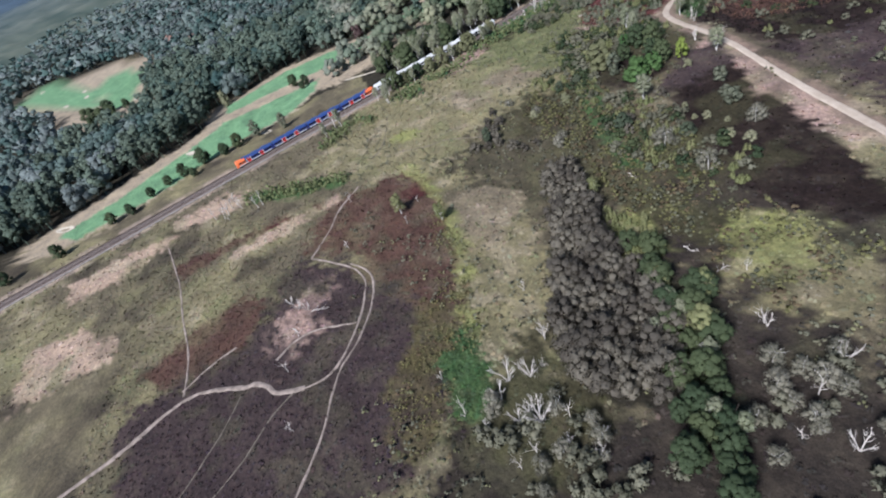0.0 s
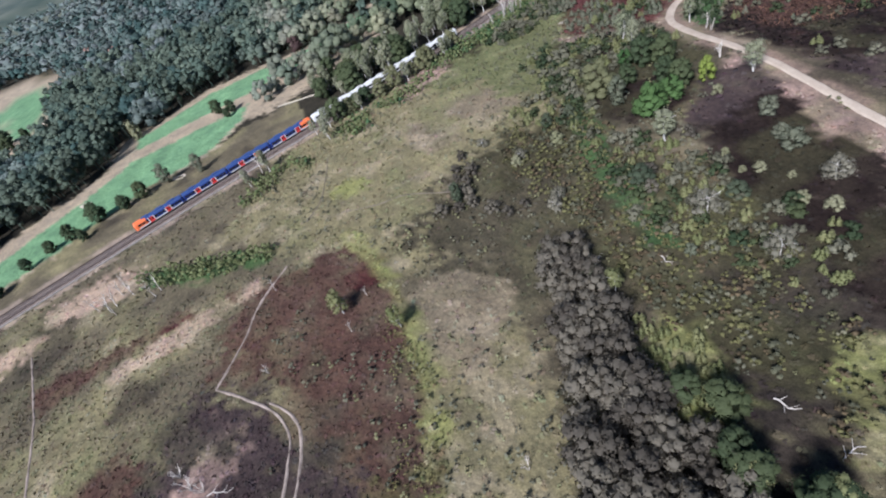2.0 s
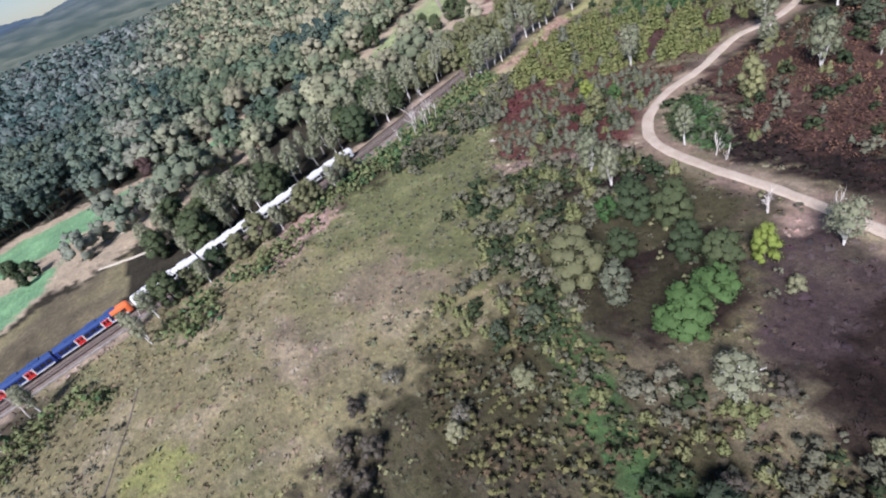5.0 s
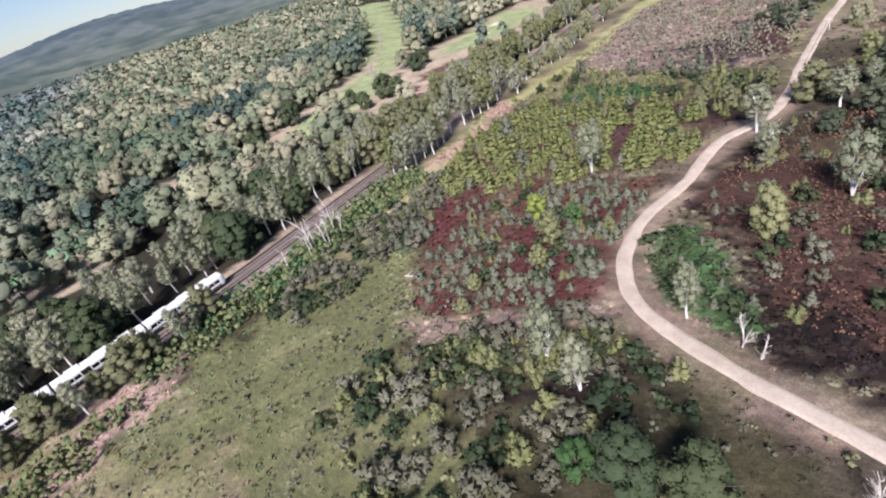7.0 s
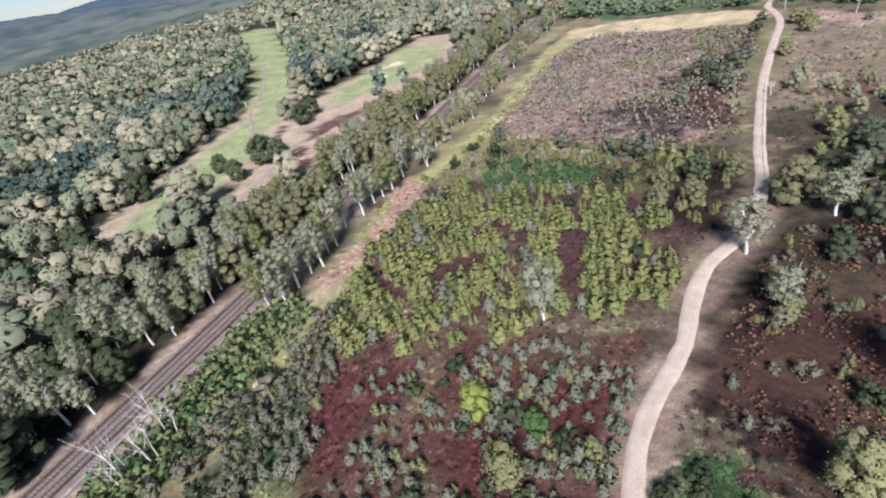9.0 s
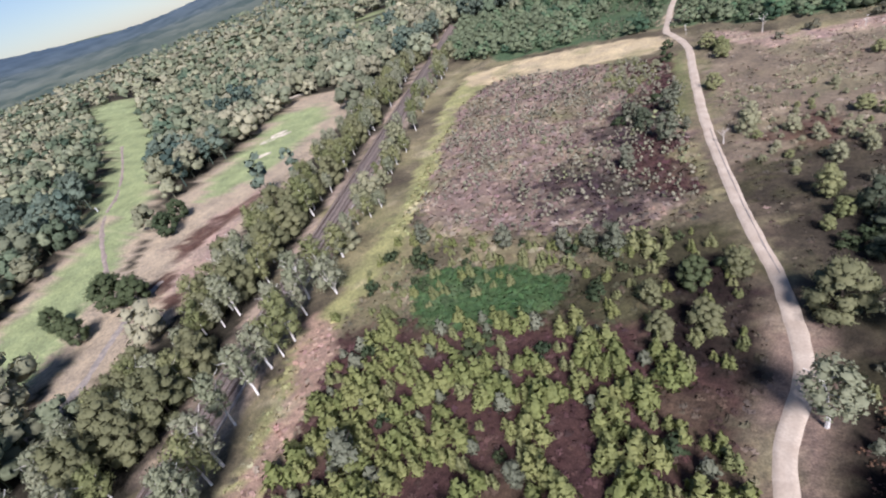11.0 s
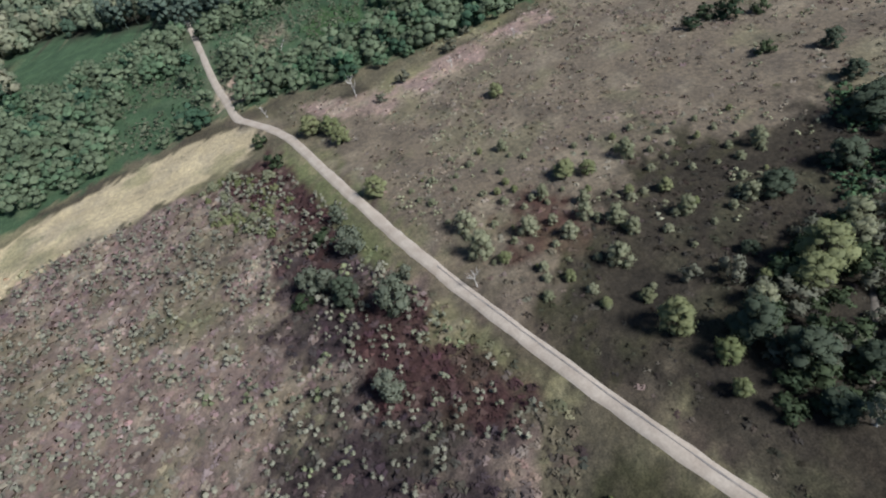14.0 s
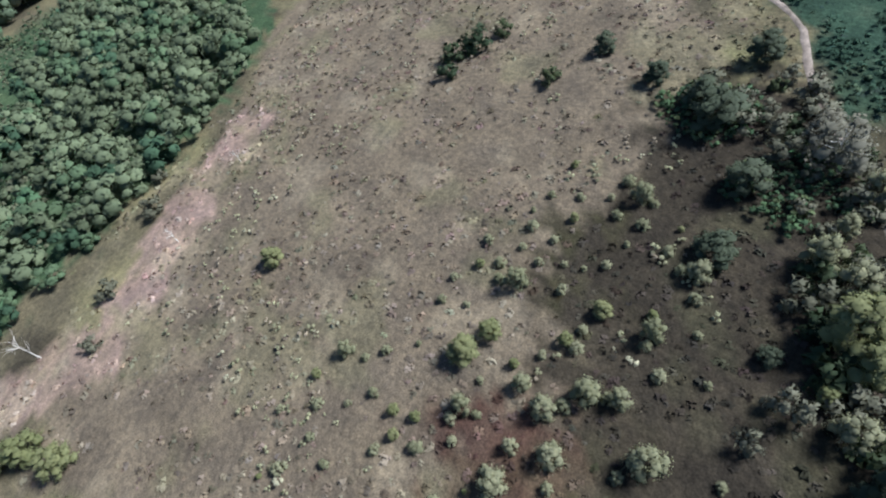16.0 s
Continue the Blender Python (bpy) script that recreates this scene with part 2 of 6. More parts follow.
def foliage(rng, clumps, leaves, size, core=0.8, up=0.25):
    """Leaf sprays over clumps (x, y, z, radius), with a rough inner mass in each; the normals follow the clumps."""
    V, F, N, n = [], [], [], 0
    cl = np.asarray(clumps, float)
    mid = cl[:, :3].mean(0) - (0, 0, 0.3 * np.ptp(cl[:, 2]))
    wide = np.abs(cl[:, :2]).max() + 0.3
    for x, y, z, r in cl:
        if core:
            v = ICO_V * r * core * rng.uniform(0.75, 1.15, (12, 1)) * (1, 1, 0.8) + (x, y, z)
            V.append(v)
            N.append(ICO_V + 0.7 * (v - mid) / wide + (0, 0, 0.5))
            F.extend(tuple(i + n for i in f) for f in ICO_F)
            n += 12
    w = cl[:, 3] ** 2
    pick = rng.choice(len(cl), leaves, p=w / w.sum())
    d = rng.normal(size=(leaves, 3))
    d[:, 2] += up
    d /= np.linalg.norm(d, axis=1, keepdims=True)
    c = cl[pick, :3] + d * cl[pick, 3:4] * rng.uniform(0.72, 1.2, (leaves, 1)) * (1, 1, 0.85)
    v, f, nrm = spray(c, d, size, rng, 0.75)
    V.append(v)
    N.append(np.repeat(0.35 * nrm + 1.0 * d + 0.6 * (c - mid) / wide + (0, 0, 0.15), 3, 0))
    F.extend(map(tuple, (f + n).tolist()))
    return np.concatenate(V), F, np.concatenate(N)


def crown_clumps(rng, n, h0, h1, rad, shape):
    """Clumps of a crown from height h0 to h1; shape gives the width at 0..1 of it."""
    out = []
    for k in range(n):
        s = (k + rng.uniform(0.1, 0.9)) / n
        s = s ** 0.8
        w = shape(s) * rad
        a = k * 2.4 + rng.uniform(-0.6, 0.6)
        q = w * rng.uniform(0.45, 0.95)
        r = rad * rng.uniform(0.28, 0.5) * (0.62 + 0.5 * shape(s)) * (20 / max(n, 20)) ** 0.45
        out.append((q * math.cos(a), q * math.sin(a), h0 + s * (h1 - h0) - r * 0.4, r))
    return out


def plumes(rng, count, h, wide):
    """Clumps of upright pointed shoots, as young pines and gorse grow."""
    out = []
    for k in range(count):
        a, q = k * 2.4 + rng.uniform(-0.4, 0.4), (wide * rng.uniform(0.5, 0.8) if count > 1 else 0.0)
        top = h * (1 if k == 0 else rng.uniform(0.65, 0.95))
        r = wide * (0.55 if count > 1 else 0.9)
        for s in (0.14, 0.42, 0.68, 0.9):
            out.append((q * math.cos(a) * (1 - 0.3 * s), q * math.sin(a) * (1 - 0.3 * s), top * s, r * (1.05 - 0.85 * s)))
    return out


# ---- the lie of the land ----


def ground_z(x, y):
    """A dip in the open heath, a low rise by the path's bend, wooded hills far off."""
    x, y = np.asarray(x, float), np.asarray(y, float)
    z = -5.0 * np.exp(-((x - 125) ** 2 + (y + 62) ** 2) / (2 * 38 ** 2)) + 4.0 * np.exp(-((x - 60) ** 2 + (y - 20) ** 2) / (2 * 30 ** 2))
    z = z + 1.2 * np.exp(-((x + 10) ** 2 + (y - 60) ** 2) / (2 * 40 ** 2))
    z = z + 0.5 * (value_noise(x, y, 9, 71) - 0.5)
    far = np.hypot(x, y)
    rise = np.clip((far - 1100) / 2200, 0, 1)
    z = z + 150 * rise * rise * (3 - 2 * rise) * (0.62 + 0.25 * np.sin(x / 610 + y / 430) + 0.13 * np.sin(y / 270 - x / 350))
    return z


def catmull(pts, step=2.0):
    """A smooth line through points, sampled about every step metres."""
    p = np.asarray(pts, float)
    p = np.vstack([2 * p[0] - p[1], p, 2 * p[-1] - p[-2]])
    out = []
    for i in range(1, len(p) - 2):
        a, b, c, d = p[i - 1:i + 3]
        n = max(2, int(np.linalg.norm(c - b) / step))
        for k in range(n):
            t = k / n
            out.append(0.5 * (2 * b + (c - a) * t + (2 * a - 5 * b + 4 * c - d) * t * t + (3 * b - a - 3 * c + d) * t ** 3))
    out.append(p[-2])
    return np.array(out)


RAIL = catmull([(68, -400), (40, -320), (12, -239), (-15, -163), (-28, -124), (-51.5, -50), (-75.6, 6), (-108.5, 77), (-143, 152),
                (-180, 230), (-206, 285), (-228, 332), (-312, 496), (-420, 700), (-560, 960)])


MAIN_PATH = [(620, -70), (420, -26), (310, -4), (240, 8), (190, 17), (155, 20.5), (130, 23), (103, 24.4), (84, 25.4), (70, 26.4), (54, 26.8), (43, 26.6), (32, 27.6), (27, 28.4), (21.8, 29.6), (17.6, 31.6), (13.4, 34.8), (9.6, 38.7), (6.4, 43.8), (3.6, 49.6), (1.6, 57), (0.2, 66), (-1, 71.5), (-3.6, 78.2),
             (-5.8, 85.4), (-6.8, 92), (-6.4, 98.5), (-6, 104.5), (-6.7, 110.5), (-8.4, 117.2), (-10.8, 124.6), (-13.8, 132.5), (-18.6, 143.5), (-26.4, 164), (-30.6, 175), (-37.6, 195), (-45.5, 221), (-51, 240), (-56, 258), (-62, 272), (-68, 282), (-73, 290), (-76, 304), (-82, 335), (-90, 388), (-100, 450)]
PATH_LINE = catmull(MAIN_PATH, 3.0)


def path_gap(x, y):
    """Distance from the sandy path, to 12 m."""
    d = np.full(np.shape(x), 12.0)
    for a, c in PATH_LINE:
        near = (np.abs(x - a) < 12) & (np.abs(y - c) < 12)
        d[near] = np.minimum(d[near], np.hypot(x[near] - a, y[near] - c))
    return d


def rail_side(x, y):
    """Distance from the railway's middle line; above zero to its east."""
    x, y = np.asarray(x, float), np.asarray(y, float)
    rx = np.interp(y, RAIL[:, 1], RAIL[:, 0])
    return (x - rx) * 0.915


def inside(poly, x, y):
    p = np.asarray(poly, float)
    r = np.zeros(np.shape(x), bool)
    for (x0, y0), (x1, y1) in zip(p, np.roll(p, -1, 0)):
        with np.errstate(divide="ignore", invalid="ignore"):
            r ^= ((y0 > y) != (y1 > y)) & (x < (x1 - x0) * (y - y0) / (y1 - y0 + 1e-12) + x0)
    return r


def value_noise(x, y, s, seed):
    """Smooth noise between 0 and 1 with cells of s metres."""
    r = np.random.default_rng(seed).random((256, 256))
    x, y = np.asarray(x) / s, np.asarray(y) / s
    i, j = np.floor(x).astype(int), np.floor(y).astype(int)
    u, v = x - i, y - j
    u, v = u * u * (3 - 2 * u), v * v * (3 - 2 * v)
    g = lambda a, b: r[a % 256, b % 256]
    return (g(i, j) * (1 - u) + g(i + 1, j) * u) * (1 - v) + (g(i, j + 1) * (1 - u) + g(i + 1, j + 1) * u) * v


def fractal(x, y, s, seed):
    return 0.55 * value_noise(x, y, s, seed) + 0.3 * value_noise(x, y, s / 2.3, seed + 1) + 0.15 * value_noise(x, y, s / 5.1, seed + 2)


COVER = {"heath": (0.101, 0.086, 0.058), "grass": (0.165, 0.146, 0.084), "dark": (0.046, 0.034, 0.034), "red": (0.062, 0.0245, 0.0235), "pale": (0.335, 0.248, 0.188),
         "bracken": (0.046, 0.078, 0.032), "lime": (0.194, 0.197, 0.078), "fairway": (0.128, 0.228, 0.123), "dryfair": (0.205, 0.235, 0.12), "rough": (0.281, 0.23, 0.17),
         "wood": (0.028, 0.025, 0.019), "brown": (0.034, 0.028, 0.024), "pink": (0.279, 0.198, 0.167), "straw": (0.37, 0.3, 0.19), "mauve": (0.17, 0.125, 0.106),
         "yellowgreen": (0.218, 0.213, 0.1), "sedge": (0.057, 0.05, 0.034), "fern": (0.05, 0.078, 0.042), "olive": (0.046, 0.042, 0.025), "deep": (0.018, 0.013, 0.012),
         "dun": (0.14, 0.112, 0.083), "russet": (0.075, 0.044, 0.035), "maroon": (0.055, 0.031, 0.029), "tree_shade": (0.042, 0.035, 0.027), "rust": (0.082, 0.069, 0.036),
         "tan": (0.17, 0.14, 0.097), "meadow": (0.106, 0.11, 0.054), "bare": (0.25, 0.175, 0.135), "dell": (0.035, 0.06, 0.042), "umber": (0.05, 0.029, 0.024), "worn": (0.17, 0.122, 0.104)}
REGIONS = []


def region(kind, poly, rag=3.0):
    REGIONS.append((kind, poly, rag))


GOLF = {
    "fairway_near": [(-2, -310), (-4, -262), (-16, -236), (-32, -212), (-47, -192), (-59, -157), (-80, -140), (-112, -118), (-130, -80), (-148, -40), (-150, -10), (-180, -6), (-186, -50), (-166, -77),
                     (-157, -99), (-159, -128), (-155, -166), (-140, -194), (-133, -216), (-98, -218), (-80, -231), (-64, -257), (-24, -310)],
    "fairway_long": [(-145, -30), (-150, 30), (-178, 66), (-235, 116), (-293, 149), (-480, 234), (-760, 300), (-1000, 391), (-1047, 391), (-700, 285), (-525, 230), (-290, 115), (-229, 54), (-207, 30), (-172, -10)],
    "fairway_rail": [(-140, 30), (-142, 60), (-150, 85), (-166, 114), (-182, 151), (-210, 217), (-246, 266), (-293, 255), (-286, 235), (-270, 201), (-248, 153), (-240, 125), (-200, 90), (-180, 66)],
    "fairway_far": [(-578, -586), (-538, -511), (-512, -415), (-445, -357), (-362, -325), (-282, -312), (-212, -285), (-172, -290), (-180, -335), (-222, -380), (-295, -410), (-368, -480), (-465, -560)],
    "fairway_west": [(-280, 100), (-371, 154), (-600, 231), (-830, 297), (-700, 330), (-551, 262), (-330, 170), (-268, 128)],
    "fairway_end": [(-350, 430), (-390, 470), (-470, 560), (-500, 540), (-430, 450), (-380, 400)],
}


def in_golf(x, y):
    r = np.zeros(np.shape(x), bool)
    for p in GOLF.values():
        r |= inside(p, x, y)
    return r


NORTH_WOOD = [(-236, 330), (-190, 292), (-160, 272), (-134, 279), (-94, 286), (-76, 292), (-63, 292), (-33, 284), (-6, 284), (34, 284), (60, 300), (95, 350), (170, 420),
              (400, 560), (900, 1000), (200, 1600), (-500, 1300), (-560, 960), (-420, 715), (-312, 510)]


NORTH_OPEN = [(-230, 512), (-180, 505), (-118, 452), (-84, 378), (-90, 350), (-134, 372), (-180, 402)]


def in_forest(x, y):
    """Woodland: west of the railway but for the golf course, and north of the heath."""
    x, y = np.asarray(x, float), np.asarray(y, float)
    west = (rail_side(x, y) < -6) & (x < 60) & ~in_golf(x, y)
    near_rail = rail_side(x, y) > -40
    west &= ~(near_rail & (y < -110))
    return west | (inside(NORTH_WOOD, x, y) & (y > 430 + 0.2 * x) & ~inside(NORTH_OPEN, x, y))


for k, p in GOLF.items():
    region("rough", p, 5.0)
region("fairway", [(-4, -275), (-16, -240), (-32, -214), (-48, -192), (-60, -158), (-82, -142), (-100, -140), (-93, -180), (-92, -205), (-66, -226), (-40, -258), (-18, -292)], 1.5)
region("fairway", [(-106, -205), (-110, -178), (-118, -138), (-134, -85), (-152, -52), (-176, -52), (-160, -80), (-150, -100), (-151, -130), (-147, -165), (-132, -192), (-126, -208)], 1.5)
region("fairway", [(-578, -586), (-538, -511), (-443, -440), (-297, -359), (-302, -385), (-375, -455), (-473, -530)], 3.0)
region("fairway", [(-404, -407), (-433, -388), (-362, -332), (-282, -325), (-251, -324), (-262, -347)], 3.0)
region("fairway", [(-205, -348), (-212, -325), (-212, -293), (-183, -295), (-190, -328)], 3.0)
region("dryfair", [(-158, 4), (-160, 34), (-182, 62), (-235, 108), (-290, 140), (-470, 225), (-500, 220), (-285, 125), (-224, 62), (-200, 36)], 3.0)
region("dryfair", [(-160, 8), (-162, 30), (-182, 56), (-210, 80), (-222, 70), (-200, 40)], 3.0)
region("dryfair", [(-205, 150), (-224, 214), (-252, 240), (-276, 225), (-262, 200), (-240, 150), (-222, 130)], 3.0)
region("dryfair", GOLF["fairway_west"], 3.0)
region("dryfair", GOLF["fairway_end"], 3.0)
region("pink", [(-164, 84), (-187, 104), (-198, 125), (-192, 144), (-174, 118), (-163, 99), (-155, 87), (-152, 77)], 4.0)
region("russet", [(-183, 96), (-185, 107), (-185, 121), (-190, 140), (-186, 141), (-181, 121), (-181, 107), (-178, 96)], 1.2)
region("russet", [(-163, 80), (-160, 84), (-155, 85), (-151, 82), (-154, 78)], 1.2)
region("rough", [(-80, -140), (-112, -118), (-130, -80), (-140, -50), (-118, -50), (-98, -82), (-74, -122)], 5.0)
for p in ([(-190, 104), (-194, 122), (-192, 144), (-186, 124), (-179, 100)], [(-175, 81), (-176, 91), (-169, 92), (-163, 82)], [(-157, 78), (-155, 86), (-150, 86), (-150, 77)]):
    region("russet", p, 3.0)
# open heath
region("grass", [(25, -150), (60, -110), (90, -75), (60, -30), (10, -10), (-30, 0), (-50, -40), (-20, -120)], 6.0)
region("grass", [(96, -92), (112, -70), (136, -72), (160, -86), (170, -110), (150, -100), (120, -94)], 3.0)
region("sedge", [(44, -72), (72, -88), (94, -76), (98, -50), (120, -42), (138, -28), (136, -8), (96, -14), (60, -26), (40, -40)], 11.0)
region("olive", [(-48, -48), (-22, -44), (0, -20), (12, 6), (0, 4), (-14, -2), (-36, -8), (-50, 2), (-60, 0)], 4.0)
region("olive", [(150, -84), (176, -84), (190, -72), (214, -84), (214, -112), (176, -112)], 6.0)
region("tan", [(-2, -52), (8, -58), (26, -50), (24, -34), (4, -34)], 5.0)
region("tan", [(92, -93), (86, -80), (95, -67), (112, -72), (116, -84), (108, -94)], 4.0)
region("dark", [(92, -154), (108, -124), (135, -110), (153, -103), (172, -112), (190, -150), (170, -200), (128, -205), (131, -186), (124, -167), (106, -158)], 7.0)
region("russet", [(59, -130), (57, -111), (70, -98), (89, -96), (119, -97), (138, -97), (150, -104), (132, -112), (109, -121), (97, -132), (90, -150), (75, -142)], 6.0)
region("russet", [(60, -206), (59, -178), (53, -157), (60, -159), (66, -184), (72, -200)], 2.5)
region("russet", [(104, -160), (122, -168), (128, -190), (118, -205), (108, -190), (98, -172)], 3.0)
region("pale", [(66, -178), (63, -158), (55, -136), (62, -132), (71, -156), (72, -176)], 2.5)
region("pale", [(39, -262), (36, -237), (29, -215), (40, -213), (54, -234), (58, -251)], 4.0)
region("pale", [(78, -262), (79, -243), (92, -219), (104, -219), (108, -241), (107, -256)], 4.0)
region("pale", [(20, -215), (14, -195), (22, -175), (30, -172), (32, -190), (28, -212)], 4.0)
region("pink", [(110, -151), (114, -143), (122, -140), (131, -144), (132, -150), (122, -155)], 7.0)
region("rust", [(129, -111), (137, -100), (152, -103), (163, -113), (175, -117), (178, -124), (156, -125), (150, -117)], 4.0)
for p in ([(57, -145), (55, -139), (60, -138), (61, -142)], [(60, -167), (58, -156), (61, -153), (63, -165)], [(67, -108), (69, -101), (76, -97), (81, -101), (76, -108)]):
    region("red", p, 2.0)
region("lime", [(54, -100), (83, -95), (106, -91), (124, -94), (151, -97), (150, -100), (126, -100), (105, -97), (81, -99), (55, -107)], 2.5)
region("bracken", [(150, -106), (144, -97), (156, -98), (172, -101), (174, -112), (160, -112)], 3.0)
region("lime", [(26, -106), (22, -97), (30, -92), (35, -96), (31, -106)], 2.5)
region("tan", [(3, -68), (14, -58), (32, -60), (27, -71), (14, -74)], 4.0)
region("pink", [(12, 60), (15, 69), (23, 66), (20, 57)], 2.0)
region("bracken", [(23, -180), (34, -152), (44, -126), (50, -128), (44, -150), (34, -174)], 3.0)
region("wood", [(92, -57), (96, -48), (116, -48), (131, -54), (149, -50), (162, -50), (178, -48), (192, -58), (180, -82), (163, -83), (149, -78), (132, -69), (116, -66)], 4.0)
region("brown", [(120, -40), (150, -50), (165, -34), (150, -6), (122, -6)], 6.0)
region("brown", [(176, -110), (196, -92), (230, -60), (246, -20), (246, -120), (200, -130)], 6.0)
region("brown", [(140, -46), (165, -44), (190, -44), (220, -20), (240, -60), (215, -90), (190, -88), (186, -62), (165, -50)], 5.0)
# band of shade along the thicket's east side, painted as dark olive cover
region("olive", [(84, -46), (98, -43), (120, -36), (150, -22), (160, -32), (132, -46), (112, -47)], 3.0)
region("lime", [(147, -29), (150, -17), (158, -12), (170, -20), (172, -30), (163, -34), (154, -34)], 4.0)
region("lime", [(122, -47), (133, -41), (146, -44), (146, -52), (132, -54)], 3.0)
region("olive", [(46, -60), (78, -40), (118, -40), (140, -20), (118, -8), (90, -14), (70, -24), (40, -34)], 11.0)
region("brown", [(78, -2), (76, 22), (131, 15), (160, 2), (190, -4), (180, -14), (149, -12), (139, -16), (124, -15), (92, -9)], 4.0)
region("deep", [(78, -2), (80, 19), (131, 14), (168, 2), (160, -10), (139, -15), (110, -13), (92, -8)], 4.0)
region("pink", [(60, 16), (85, 18), (101, 15), (140, 14), (140, 21), (100, 23), (74, 27), (60, 27)], 2.5)
region("dark", [(60, 36), (100, 34), (200, 34), (220, 110), (120, 130), (62, 90), (40, 60)], 6.0)
region("bracken", [(42, -24), (48, -18), (71, -26), (104, -30), (112, -30), (107, -36), (72, -33)], 3.0)
# ground colour darkened beneath the oak clump, as shade between the crowns
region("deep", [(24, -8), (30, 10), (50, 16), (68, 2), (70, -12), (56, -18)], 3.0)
region("olive", [(-16, -4), (-6, 2), (2, -4), (-6, -16), (-20, -14)], 3.0)
region("meadow", [(-54, 24), (-42, 2), (-36, -28), (-24, -58), (-8, -54), (-10, -14), (-22, 4), (-40, 26)], 6.0)
region("olive", [(-4, -6), (14, 22), (40, 23), (56, 20), (44, -18), (20, -30), (0, -24)], 4.0)
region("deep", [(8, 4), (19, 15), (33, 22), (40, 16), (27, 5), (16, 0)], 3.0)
region("brown", [(150, -44), (176, -46), (200, -50), (210, -40), (192, -28), (176, -35), (160, -38)], 6.0)
region("pink", [(-42, -61), (-48, -49), (-39, -39), (-30, -44), (-18, -61), (-22, -67)], 4.0)
region("dark", [(60, 12), (66, 18), (69, 25), (80, 24), (82, 2), (74, -6), (66, 4)], 3.0)
region("meadow", [(-36, -6), (-24, -34), (-2, -36), (24, -34), (40, -22), (30, -8), (4, -6), (-18, 4)], 8.0)
region("olive", [(-2, -2), (8, 8), (14, 15), (20, 23), (28, 24), (24, 10), (8, -6)], 2.0)
# by the path's bend and north of it
region("meadow", [(-50, 14), (-54, 24), (-64, 40), (-70, 50), (-60, 47), (-50, 35), (-40, 26), (-40, 16)], 3.0)
region("fern", [(-49, 13), (-51, 22), (-40, 26), (-32, 18), (-36, 8), (-44, 5)], 3.0)
region("red", [(-49, 31), (-44, 46), (-20, 60), (-5, 70), (-2, 57), (6, 42), (12, 32), (13.5, 25), (9, 19.5), (2, 13), (-5, 6), (-12, 2), (-36, 17)], 2.0)
region("worn", [(-10, -1), (-4, 6), (3, 13), (10, 19), (15, 26), (17, 29), (20, 27), (13, 16), (7, 10), (-2, 0)], 1.2)
region("bracken", [(7, 46), (12, 54), (22, 50), (32, 40), (40, 36), (28, 32), (18, 36)], 2.0)
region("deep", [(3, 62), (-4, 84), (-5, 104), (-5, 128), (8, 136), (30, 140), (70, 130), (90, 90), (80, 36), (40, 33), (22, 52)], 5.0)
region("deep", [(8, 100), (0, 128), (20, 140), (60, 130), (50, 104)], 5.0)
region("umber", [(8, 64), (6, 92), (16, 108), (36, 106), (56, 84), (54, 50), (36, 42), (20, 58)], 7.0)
region("maroon", [(-89, 87), (-73, 104), (-23, 113), (-13, 98), (-6, 73), (-21, 66), (-30, 52), (-60, 46), (-74, 56), (-80, 70)], 3.0)
region("maroon", [(-44, 56), (-30, 76), (-16, 96), (-8, 76), (-20, 64), (-28, 52)], 4.0)
region("bracken", [(-84, 22), (-77, 36), (-68, 40), (-62, 24), (-50, 4), (-40, -22), (-50, -20), (-62, -2)], 3.0)
region("yellowgreen", [(-163, 264), (-149, 221), (-117, 153), (-101, 110), (-99, 84), (-85, 58), (-70, 34), (-50, 6), (-44, 8), (-62, 38), (-76, 60), (-91, 84), (-93, 111), (-110, 154), (-138, 220), (-142, 246), (-152, 258)], 2.0)
region("bare", [(-68, 39), (-74, 55), (-80, 70), (-84, 82), (-90, 88), (-99, 93), (-103, 92), (-95, 81), (-86, 69), (-80, 53), (-72, 37)], 2.0)
region("bracken", [(-85, 111), (-73, 118), (-47, 120), (-44, 114), (-48, 107), (-59, 99), (-75, 98)], 2.0)
region("mauve", [(-139, 220), (-139, 248), (-99, 254), (-64, 252), (-52, 231), (-41, 188), (-30, 160), (-34, 146), (-41, 137), (-59, 135), (-96, 130), (-108, 146), (-121, 175)], 3.0)
region("olive", [(-44, 122), (-46, 106), (-30, 112), (-12, 104), (-14, 134), (-26, 146), (-36, 136)], 4.0)
region("deep", [(-30, 104), (-14, 100), (-13, 124), (-22, 134), (-30, 122)], 4.0)
region("dark", [(-62, 140), (-40, 140), (-34, 156), (-44, 178), (-62, 170), (-74, 152)], 11.0)
region("maroon", [(-54, 166), (-34, 150), (-32, 160), (-42, 186), (-52, 184)], 3.0)
region("dark", [(-72, 190), (-54, 178), (-45, 198), (-50, 226), (-66, 222)], 10.0)
region("maroon", [(-66, 258), (-58, 240), (-52, 222), (-48, 206), (-58, 202), (-70, 222), (-76, 244)], 8.0)
region("meadow", [(-60, 262), (-55, 246), (-49, 226), (-45, 211), (-42, 200), (-41, 190), (-47, 198), (-51, 216), (-56, 232), (-61, 250)], 2.0)
region("meadow", [(-46, 236), (-41, 224), (-36, 212), (-32, 200), (-36, 199), (-42, 214), (-46, 226)], 2.0)
region("straw", [(-162, 256), (-136, 277), (-94, 284), (-73, 283), (-63, 268), (-78, 259), (-120, 252), (-146, 240)], 2.5)
region("grass", [(-40, 182), (-36, 182), (-30, 166), (-22, 156), (-27, 150), (-34, 162), (-42, 166)], 2.0)
